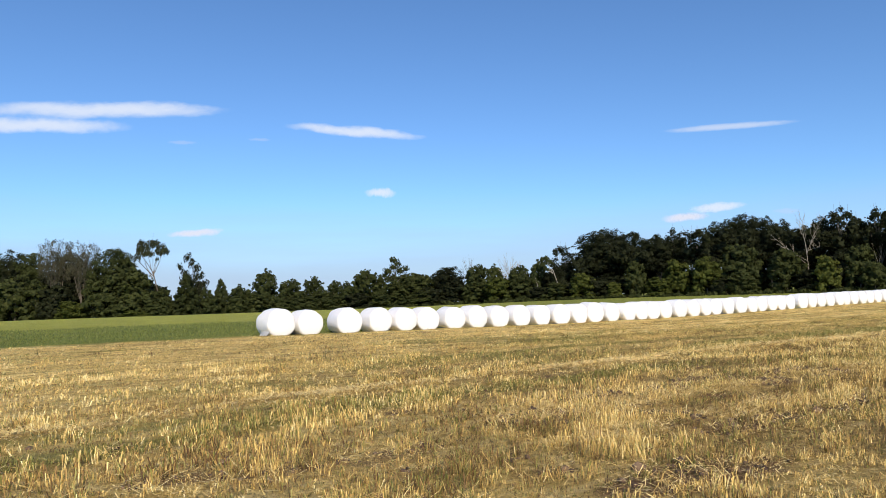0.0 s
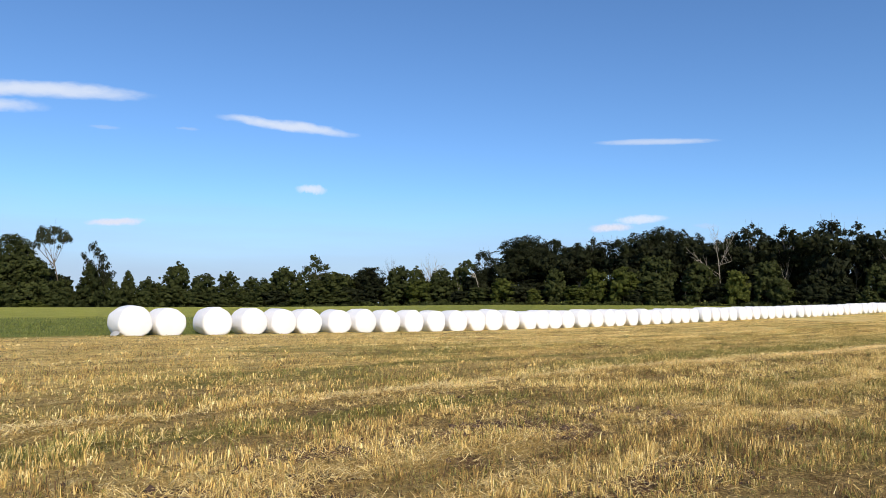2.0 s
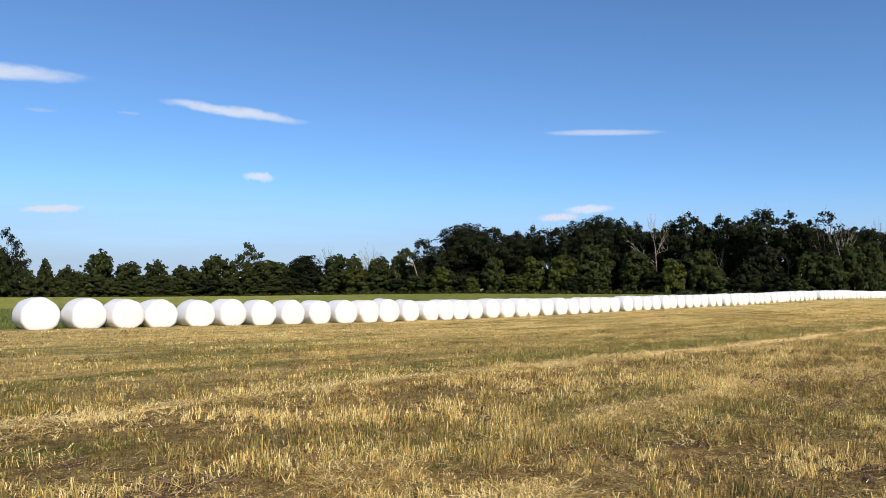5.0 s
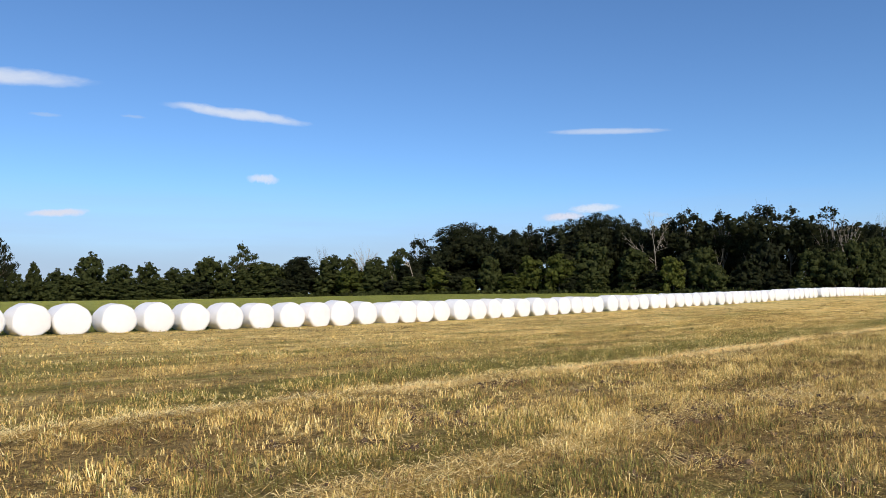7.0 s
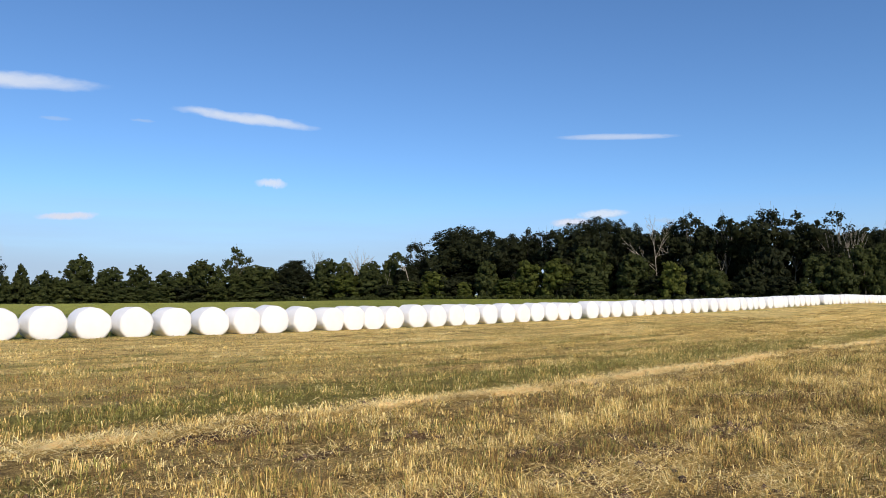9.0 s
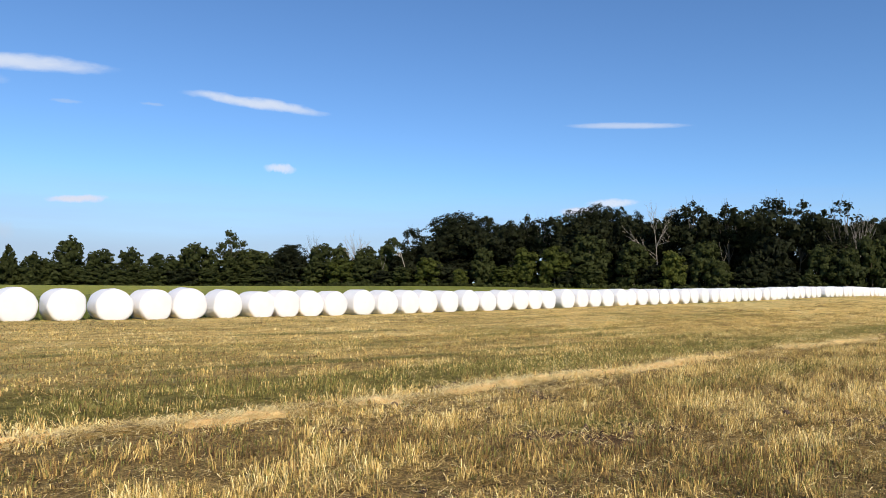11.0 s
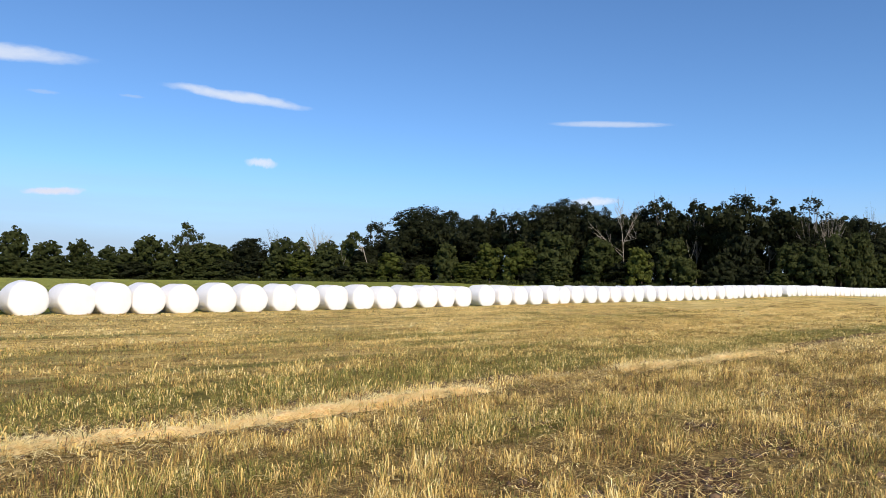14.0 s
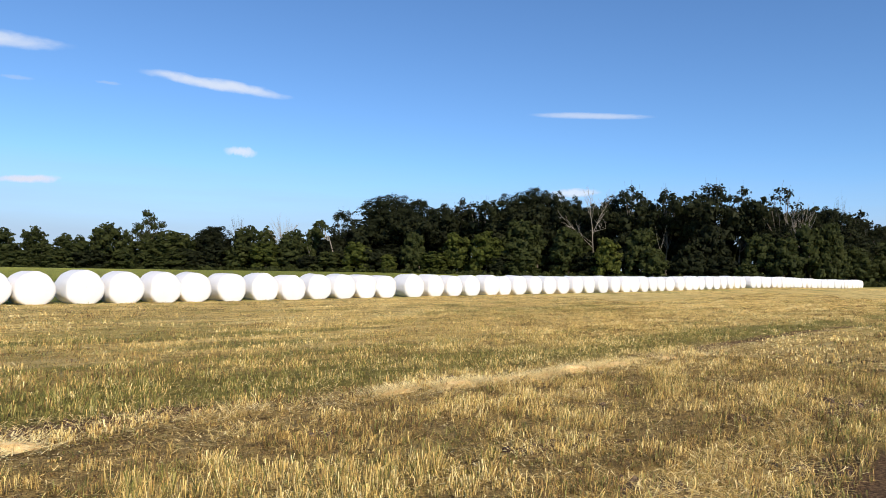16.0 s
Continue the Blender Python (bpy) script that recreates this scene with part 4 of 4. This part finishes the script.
def snag_proto(seed):
    """A large dead tree: a pale straight stem, one limb rising beside it, and long bare boughs reaching out to the other side."""
    r = random.Random(seed)
    bm = bmesh.new()
    stem = limb(bm, r, (.10, 0, -.02), (.06, 0, .64), .008, .006, .015, 7, 5)
    top = limb(bm, r, stem[-1], (.02, 0, .97), .006, .002, .03, 6, 5)
    side = limb(bm, r, stem[-2], (.34, .05, .93), .0045, .0016, .05, 5, 5)
    boughs = [limb(bm, r, (.085, 0, .36), (-.46, .04, .74), .0042, .0012, .05, 5, 6), limb(bm, r, (.08, 0, .42), (-.30, -.1, .62), .0034, .001, .04, 5, 5),
              limb(bm, r, (.07, 0, .55), (.30, -.06, .60), .004, .001, .04, 4, 4)]
    for j in top[1:] + side[2:]:
        for k in range(3):
            twigs(bm, r, j, (r.uniform(-.8, .8), r.uniform(-.5, .5), r.uniform(.5, 1.1)), r.uniform(.07, .15), .0024, 2, 2)
    for b in boughs:
        for j in b[2:]:
            for k in range(2):
                twigs(bm, r, j, (r.uniform(-1, .2), r.uniform(-.5, .5), r.uniform(.0, .7)), r.uniform(.06, .13), .0026, 1, 2)
    return wood_mesh("trunk", bm, M_DEAD), None


def dead_proto(seed, mat, fork=.4, boughs=9, spread=.8, reach=.5):
    """A dead top: bare twigs fanning up from a short stem."""
    r = random.Random(seed)
    bm = bmesh.new()
    tube(bm, (0, 0, -.02), (.01, 0, fork), .012, .008, 6)
    for k in range(boughs):
        a = 2.4 * k
        d = Vector((math.cos(a) * spread * r.uniform(.2, 1), math.sin(a) * spread * .5, 1)).normalized()
        h = fork * r.uniform(.75, 1.0)
        end = Vector((.01, 0, h)) + d * (1 - h) * r.uniform(.7, 1.02)
        end.x = max(-.5, min(.5, end.x))
        for j in limb(bm, r, (.01, 0, h), end, .0065, .0026, .04, 5, 4)[1:]:
            for m in range(2):
                twigs(bm, r, j, d + Vector((r.uniform(-reach, reach), r.uniform(-reach, reach), 0)), r.uniform(.08, .16), .003, 1, 2)
    return wood_mesh("trunk", bm, mat), None


def fork_proto(seed, mat):
    """A bare pale stem that forks once, like a Y."""
    r = random.Random(seed)
    bm = bmesh.new()
    stem = limb(bm, r, (.05, 0, -.02), (.0, 0, .62), .016, .011, .02, 6, 4)
    for end in ((-.30, 0, .97), (.32, .04, 1.0)):
        for j in limb(bm, r, stem[-1], end, .009, .003, .05, 5, 4)[2:]:
            twigs(bm, r, j, (end[0], r.uniform(-.3, .3), .6), .12, .003, 1, 2)
    return wood_mesh("trunk", bm, mat), None


VASE = dict(lobes=[(-.26, 0, .925, .17, .15, .055), (.06, .05, .955, .20, .17, .050), (.34, 0, .89, .16, .14, .050), (-.42, 0, .79, .11, .1, .035),
                   (-.10, -.05, .86, .16, .15, .045), (.20, .08, .87, .15, .15, .040), (-.30, .05, .85, .12, .12, .04), (.18, 0, .78, .06, .05, .02)],
            stem=[(.24, 0, -.02), (.18, 0, .40), (.06, 0, .62)])
SPIKY = dict(lobes=[(-.38, 0, .80, .10, .1, .05), (-.15, 0, .94, .11, .1, .06), (-.02, .05, .84, .12, .1, .06), (-.26, .05, .68, .13, .12, .06), (.12, 0, .76, .12, .12, .06),
                    (.24, -.05, .66, .14, .12, .06), (.38, 0, .55, .13, .12, .05), (.0, .05, .60, .15, .15, .07), (-.12, .1, .52, .15, .15, .08), (.2, .1, .45, .2, .2, .1)],
             stem=[(.12, 0, -.02), (.10, 0, .25), (.06, 0, .45)])
TUFTED = dict(lobes=[(-.06, 0, .93, .16, .15, .055), (.08, .05, .86, .14, .14, .05), (-.26, 0, .72, .17, .15, .06), (.36, 0, .76, .15, .14, .05), (.14, -.05, .73, .17, .16, .06),
                     (-.06, .05, .80, .15, .15, .05), (-.38, .05, .64, .12, .12, .05), (.28, .1, .62, .17, .16, .06), (-.10, .1, .58, .22, .2, .08), (.1, .1, .44, .28, .25, .12)],
              stem=[(0, 0, -.02), (.02, 0, .30), (0, 0, .52)])
LEANING = dict(lobes=[(-.28, 0, .93, .20, .2, .06), (-.40, .05, .80, .13, .12, .06), (-.05, .05, .86, .16, .15, .05), (-.2, .1, .72, .13, .12, .05)],
               stem=[(.36, 0, -.02), (.28, 0, .40), (.08, 0, .72)])

PROTOS = {
    "broad": [tree_proto(31 + k, "egg", M_LEAF, 9600, .030) for k in range(4)],
    "oak": [tree_proto(41 + k, "dome", M_LEAF_DARK, 12200, .0255) for k in range(4)],
    "oak_green": [tree_proto(46, "dome", M_LEAF, 14000, .024)],
    "oak_big": [tree_proto(47, "dome", M_LEAF_DARK, 23000, .020)],
    "oak_open": [tree_proto(141 + k, "open", M_LEAF_DARK, 13000, .021, core=.18, fork=.36, clump=(.22, .5), bark=M_TWIG) for k in range(4)],
    "pine": [tree_proto(151, "fan", M_LEAF_DARK, 15000, .021, core=.08, fork=.42, clump=(.22, .42), bark=M_TWIG)],
    "gray": [gray_proto(51 + k) for k in range(2)],
    "fir": [tree_proto(61 + k, "cone", M_FIR, 9000, .034, core=.3) for k in range(2)],
    "bush": [tree_proto(71 + k, "bush", M_LEAF, 6000, .042) for k in range(4)],
    "bush_dark": [tree_proto(171 + k, "bush", M_LEAF_DARK, 5000, .046) for k in range(3)],
    "bush_light": [tree_proto(81 + k, "bush", M_LEAF_LIGHT, 6200, .042, core=.3) for k in range(3)],
    "vase": [tree_proto(91, "", M_LEAF_THIN, 5600, .019, core=.05, clump=(.6, 1.1), **VASE)],
    "spiky": [tree_proto(95, "", M_LEAF_DARK, 4600, .026, core=.05, clump=(.5, 1.0), **SPIKY)],
    "airy": [tree_proto(96, "", M_LEAF, 7000, .025, core=.15, clump=(.4, .85), **TUFTED)],
    "dead": [dead_proto(101 + k, M_DEAD, .5, 15, 1.7, .5) for k in range(2)],
    "dead_twigs": [dead_proto(104, M_TWIG, .5, 12, 1.5, .6)],
    "dead_big": [snag_proto(111)],
    "dead_fork": [fork_proto(115, M_DEAD)],
    "birch": [tree_proto(121, "", M_LEAF, 3000, .036, bark=M_DEAD, core=0, girth=.024, clump=(.4, .8), **LEANING)],
}
LABELS = {
    "broad": ("tree", "leafy mid-green broadleaf tree at the field's edge", "tree"),
    "oak": ("tree", "tall dark-green broadleaf tree in the wood's edge", "tree"),
    "oak_big": ("tree", "broad dark-green oak with a rounded dense crown", "tree"),
    "oak_green": ("tree", "tall mid-green rounded broadleaf tree beside the field", "tree"),
    "oak_open": ("tree", "tall dark tree with open tufted crown and bare limbs", "tree"),
    "pine": ("tree", "tall dark tree with a layered fan-shaped crown", "tree"),
    "gray": ("tree", "tall half-bare greyish tree with pale limbs", "tree"),
    "fir": ("conifer", "dark-green pointed conifer at the field's edge", "tree"),
    "bush": ("bush", "dense green bush along the edge of the wood", "bush"),
    "bush_dark": ("bush", "dark-green shaded bush along the edge of the wood", "bush"),
    "bush_light": ("bush", "sunlit yellow-green bush along the edge of the wood", "bush"),
    "vase": ("tree", "tall slender tree with bare trunks and thin crown", "tree"),
    "spiky": ("tree", "ragged dark tree with spiky tufts along its boughs", "tree"),
    "airy": ("tree", "thin airy tree rising over its neighbours", "tree"),
    "dead": ("dead_tree", "dead leafless tree with pale fanned-out twigs", "dead tree"),
    "dead_twigs": ("dead_tree", "dead leafless treetop with thin grey upright twigs", "dead tree"),
    "dead_big": ("dead_tree", "large dead tree with bleached bare limbs", "dead tree"),
    "dead_fork": ("dead_tree", "bare pale dead stem forked like a Y", "dead tree"),
    "birch": ("tree", "pale-trunked tree with leaning white stems", "tree"),
}
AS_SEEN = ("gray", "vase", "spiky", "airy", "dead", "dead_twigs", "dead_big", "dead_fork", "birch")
tree_rng = random.Random(17)


def plant(kind, x, y, top, width):
    """A tree of that kind whose top stands at that height over the datum, with a crown of that width."""
    name, label, category = LABELS[kind]
    trunk, crown = tree_rng.choice(PROTOS[kind])
    z = float(land(x, y))
    h = max(top - z, 1.2)
    ob = new(name)
    ob.empty_display_size = 0.3
    turn = tree_rng.uniform(0, 360)
    if kind in AS_SEEN:                                  # lopsided trees are turned square to a point on the camera's path
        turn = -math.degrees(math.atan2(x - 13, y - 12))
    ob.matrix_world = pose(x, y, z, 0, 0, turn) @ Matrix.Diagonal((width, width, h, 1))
    part_t = new("trunk", trunk)
    part_t.parent = ob
    if crown:
        part_c = new("crown", crown)
        part_c.parent = ob
    tagged(ob, label, category, "trees along the field")
    return ob


plant("oak_big", 47.0, 212.1, 20.9, 16.7)
plant("oak_open", 35.6, 215.9, 16.9, 6.3)
plant("oak", 54.0, 204.3, 19.4, 7.6)
plant("oak", 59.5, 199.9, 18.0, 9.2)
plant("oak_open", 63.5, 199.1, 19.5, 6.3)
plant("oak_open", 67.3, 195.2, 18.8, 8.8)
plant("oak", 74.4, 191.8, 20.5, 11.9)
plant("oak_big", 80.1, 190.4, 21.8, 11.5)
plant("oak", 83.7, 185.5, 20.4, 6.2)
plant("oak", 87.5, 185.2, 19.5, 5.6)
plant("oak", 93.4, 178.0, 19.6, 7.1)
plant("oak_open", 96.1, 173.2, 20.8, 8.2)
plant("oak_open", 101.5, 168.5, 19.9, 7.3)
plant("oak", 106.1, 164.4, 19.4, 7.1)
plant("oak_open", 109.8, 163.8, 21.6, 8.1)
plant("oak_open", 113.6, 160.5, 20.4, 6.5)
plant("oak", 114.8, 157.1, 17.8, 4.9)
plant("pine", 117.5, 152.5, 19.8, 7.9)
plant("oak_open", 123.2, 153.2, 16.3, 4.8)
plant("oak", 126.7, 151.4, 16.3, 6.7)
plant("oak", 89.2, 181.5, 17.1, 9.7)
plant("oak", 99.9, 172.5, 17.5, 8.0)
plant("oak", 105.9, 169.9, 16.7, 6.6)
plant("dead_big", 85.8, 173.1, 19.1, 12.1)
plant("dead_fork", 95.5, 159.4, 11.1, 2.7)
plant("birch", 31.1, 208.7, 13.7, 6.1)
plant("dead_fork", 27.0, 207.8, 8.3, 2.1)
plant("dead", 20.1, 218.8, 14.5, 7.3)
plant("dead_twigs", 8.2, 225.3, 14.6, 4.9)
plant("dead", 118.5, 149.2, 17.1, 4.7)
plant("oak", 2.0, 228.6, 12.2, 9.5)
plant("broad", 10.6, 224.0, 12.1, 8.1)
plant("broad", 16.1, 221.0, 12.0, 5.8)
plant("broad", 28.1, 214.5, 12.5, 5.6)
plant("broad", 22.8, 217.4, 11.3, 7.0)
plant("oak", 32.3, 212.2, 10.1, 6.8)
plant("broad", -6.3, 228.4, 10.2, 9.1)
plant("broad", -10.6, 227.3, 9.4, 6.5)
plant("bush_light", 16.5, 214.7, 8.0, 8.7)
plant("bush", 9.8, 219.4, 7.4, 7.9)
plant("bush", 22.6, 213.4, 8.9, 8.0)
plant("bush_light", 38.4, 199.8, 8.3, 6.4)
plant("bush_light", 44.9, 191.2, 5.5, 3.6)
plant("bush", 50.6, 191.0, 10.6, 5.6)
plant("bush_light", 54.4, 184.2, 6.3, 7.1)
plant("bush_light", 59.4, 183.7, 10.4, 6.8)
plant("bush_light", 65.1, 179.8, 10.8, 7.5)
plant("bush", 73.1, 178.8, 13.5, 9.4)
plant("bush", 71.4, 174.2, 6.7, 6.5)
plant("bush", 80.6, 170.9, 11.6, 8.0)
plant("bush_light", 86.1, 162.6, 9.4, 5.4)
plant("bush", 92.2, 161.0, 11.4, 7.4)
plant("bush", 92.3, 155.7, 7.5, 5.2)
plant("bush_dark", 89.5, 163.4, 10.9, 5.7)
plant("bush_dark", 103.2, 153.8, 12.3, 7.6)
plant("bush_dark", 99.1, 153.5, 8.7, 5.9)
plant("bush", 104.7, 144.7, 5.0, 3.8)
plant("bush", 108.4, 145.6, 10.4, 5.6)
plant("bush", 110.8, 142.5, 9.8, 6.2)
plant("bush", 115.9, 142.1, 11.7, 6.7)
plant("bush", 119.2, 141.3, 12.5, 5.1)
plant("bush", 31.9, 205.1, 6.0, 7.5)
plant("bush_dark", 41.6, 199.0, 7.1, 6.7)
plant("bush_dark", 3.2, 222.1, 6.7, 8.9)
plant("bush_dark", -1.5, 223.6, 5.1, 6.4)
plant("bush", -6.0, 221.4, 5.0, 7.9)
plant("bush_dark", 27.5, 206.5, 5.0, 6.0)
plant("bush_dark", 67.7, 177.4, 5.4, 5.3)
plant("bush_dark", 83.9, 167.1, 6.6, 6.3)
plant("bush_dark", 97.3, 155.2, 6.3, 4.7)
plant("bush_dark", 103.3, 149.7, 6.2, 5.8)
plant("oak_open", 127.5, 149.9, 16.1, 7.2)
plant("oak_open", 133.9, 152.2, 16.0, 5.8)
plant("oak", 127.1, 146.7, 12.9, 9.6)
plant("dead_twigs", 128.4, 149.9, 18.2, 2.6)
plant("oak", 138.0, 151.3, 13.4, 6.3)
plant("oak", 146.6, 153.8, 13.6, 8.1)
plant("oak", 156.6, 155.8, 13.6, 9.5)
plant("bush", 119.9, 142.1, 9.2, 6.2)
plant("bush", 125.1, 142.1, 8.4, 6.2)
plant("bush", 132.8, 144.8, 9.8, 6.4)
plant("bush", 141.4, 147.5, 9.7, 7.7)
plant("broad", -50.5, 206.4, 11.3, 7.4)
plant("broad", -43.8, 209.5, 8.6, 7.5)
plant("broad", -37.8, 214.4, 9.4, 6.0)
plant("broad", -30.4, 216.8, 8.3, 8.4)
plant("broad", -23.4, 220.9, 11.3, 8.2)
plant("broad", -19.0, 221.7, 9.7, 4.8)
plant("airy", -14.6, 227.1, 15.9, 8.8)
plant("broad", -8.0, 225.8, 10.1, 10.5)
plant("oak", -0.1, 230.0, 11.5, 7.8)
plant("broad", -55.9, 199.4, 7.2, 5.2)
plant("fir", -59.2, 195.2, 8.1, 6.0)
plant("broad", -54.2, 202.2, 5.9, 4.4)
plant("broad", -41.2, 210.1, 5.9, 5.8)
plant("broad", -35.2, 213.6, 5.5, 6.6)
plant("broad", -27.2, 218.1, 7.2, 6.1)
plant("broad", -14.4, 224.1, 7.9, 8.7)
plant("fir", -66.1, 188.7, 9.2, 9.1)
plant("spiky", -65.9, 192.7, 15.8, 8.1)
plant("broad", -62.5, 193.5, 6.6, 4.2)
plant("broad", -71.5, 185.9, 6.2, 6.0)
plant("vase", -74.2, 185.9, 18.6, 8.4)
plant("broad", -76.6, 182.7, 11.4, 8.8)
plant("oak_green", -84.9, 188.1, 16.8, 11.7)
plant("gray", -92.0, 186.4, 18.9, 9.0)
plant("gray", -99.2, 186.6, 19.5, 8.1)
plant("oak", -113.7, 192.3, 16.8, 10.4)
plant("oak_green", -107.6, 192.1, 16.5, 8.9)
plant("oak_green", -118.8, 191.0, 16.5, 10.4)
plant("oak", -125.0, 191.4, 17.0, 13.4)
plant("oak", -99.4, 193.6, 15.9, 13.5)
plant("bush", -106.2, 181.8, 9.0, 10.7)
plant("bush_light", -91.1, 179.4, 3.8, 6.4)
plant("bush", -85.0, 182.6, 9.9, 9.3)
plant("bush_dark", -97.0, 183.1, 7.7, 8.5)
plant("bush", -102.8, 184.2, 9.3, 8.0)
plant("bush_light", -75.4, 179.0, 1.2, 6.4)
plant("bush_light", -72.1, 179.0, 0.5, 3.6)
plant("bush", -79.5, 180.8, 5.5, 7.0)
plant("bush", -114.9, 182.6, 8.5, 9.9)
plant("bush", -71.2, 181.1, 3.9, 6.2)
plant("bush", -51.8, 200.8, 5.1, 7.8)
plant("bush", -46.4, 204.5, 4.7, 6.3)
plant("bush", -38.5, 208.5, 4.0, 7.1)
plant("bush", -31.7, 212.0, 4.1, 8.2)
plant("bush_dark", -25.5, 214.7, 4.6, 8.3)
plant("bush", -19.1, 217.5, 4.1, 8.4)
plant("bush_light", -17.4, 217.2, 2.8, 4.0)
plant("bush", -10.0, 220.2, 4.0, 8.5)
plant("bush", -55.8, 195.9, 3.9, 6.1)
plant("bush", -61.1, 191.1, 4.0, 5.3)
plant("bush", -42.0, 206.2, 3.6, 8.0)
plant("bush_dark", -4.9, 222.7, 5.9, 8.6)
plant("bush_dark", 38.5, 206.2, 5.7, 8.7)
plant("oak", 35.0, 218.1, 7.1, 7.7)
plant("bush_dark", 42.1, 203.9, 4.7, 7.2)
plant("bush_dark", 48.0, 199.8, 7.2, 8.6)
plant("oak", 47.5, 205.8, 8.4, 8.9)

# ---- woods behind the first trees ----
def build_woods():
    """The wood behind its first trees: a roof of crowns, open and dark beneath, closed off deep inside."""
    rng = np.random.RandomState(77)
    tops = [14, 14, 14, 13, 5, 5, 5, 5, 5.5, 6, 7, 8, 13, 15.5, 16.5, 16.5, 16.5, 16.5, 16, 15, 13, 12, 10]
    lobes = []
    for (p, q, t0, t1) in zip(EDGE[:-1], EDGE[1:], tops[:-1], tops[1:]):
        for k in range(int(math.dist(p, q) * 3.4)):
            f = rng.uniform(0, 1)
            top = t0 + (t1 - t0) * f
            deep = (24, 9)[top < 9]
            if k % 5 < 2:
                back, rise = rng.uniform(10, deep + 4), rng.uniform(0.62, 0.92)
            else:
                back, rise = rng.uniform(deep, deep + 8), rng.uniform(0.0, 0.85)
            x, y = p[0] + (q[0] - p[0]) * f, p[1] + (q[1] - p[1]) * f + 0.92 * back
            x += 0.35 * back * min(1, max(0, (x - 30) / 60))
            s = rng.uniform(1.6, 2.9) * (0.7 if top < 9 else 1.0)
            lobes.append((x, y, float(land(x, y)) + rise * top, s, s, s * 0.8, k % 5 < 2))
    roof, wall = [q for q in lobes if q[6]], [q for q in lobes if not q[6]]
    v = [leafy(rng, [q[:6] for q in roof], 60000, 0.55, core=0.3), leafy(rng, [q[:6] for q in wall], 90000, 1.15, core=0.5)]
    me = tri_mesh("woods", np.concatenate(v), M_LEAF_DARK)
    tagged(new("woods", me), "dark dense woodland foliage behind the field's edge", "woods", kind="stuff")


build_woods()


def build_undergrowth():
    """Low scrub and tall weeds in front of the trees."""
    rng = np.random.RandomState(78)
    pts = EDGE
    lobes = []
    for p, q in zip(pts[:-1], pts[1:]):
        for k in range(int(math.dist(p, q) * 2.4)):
            f = rng.uniform(0, 1)
            x, y = p[0] + (q[0] - p[0]) * f, p[1] + (q[1] - p[1]) * f
            near = rng.uniform(-1.5, 9.5 if x < 40 else 5.0)
            x, y = x * (1 - near / 240), y - near
            s = rng.uniform(0.35, 1.0) * (1.15 if x < 30 else 0.8) * (1 if near < 5 else 0.6)
            lobes.append((x, y, float(land(x, y)) + s * 0.5, s, s, s * 0.8))
    me = tri_mesh("undergrowth", leafy(rng, lobes, 42000, 0.36, core=0.2), M_LEAF)
    tagged(new("undergrowth", me), "low dark-green scrub along the foot of the trees", "scrub", kind="stuff")


build_undergrowth()
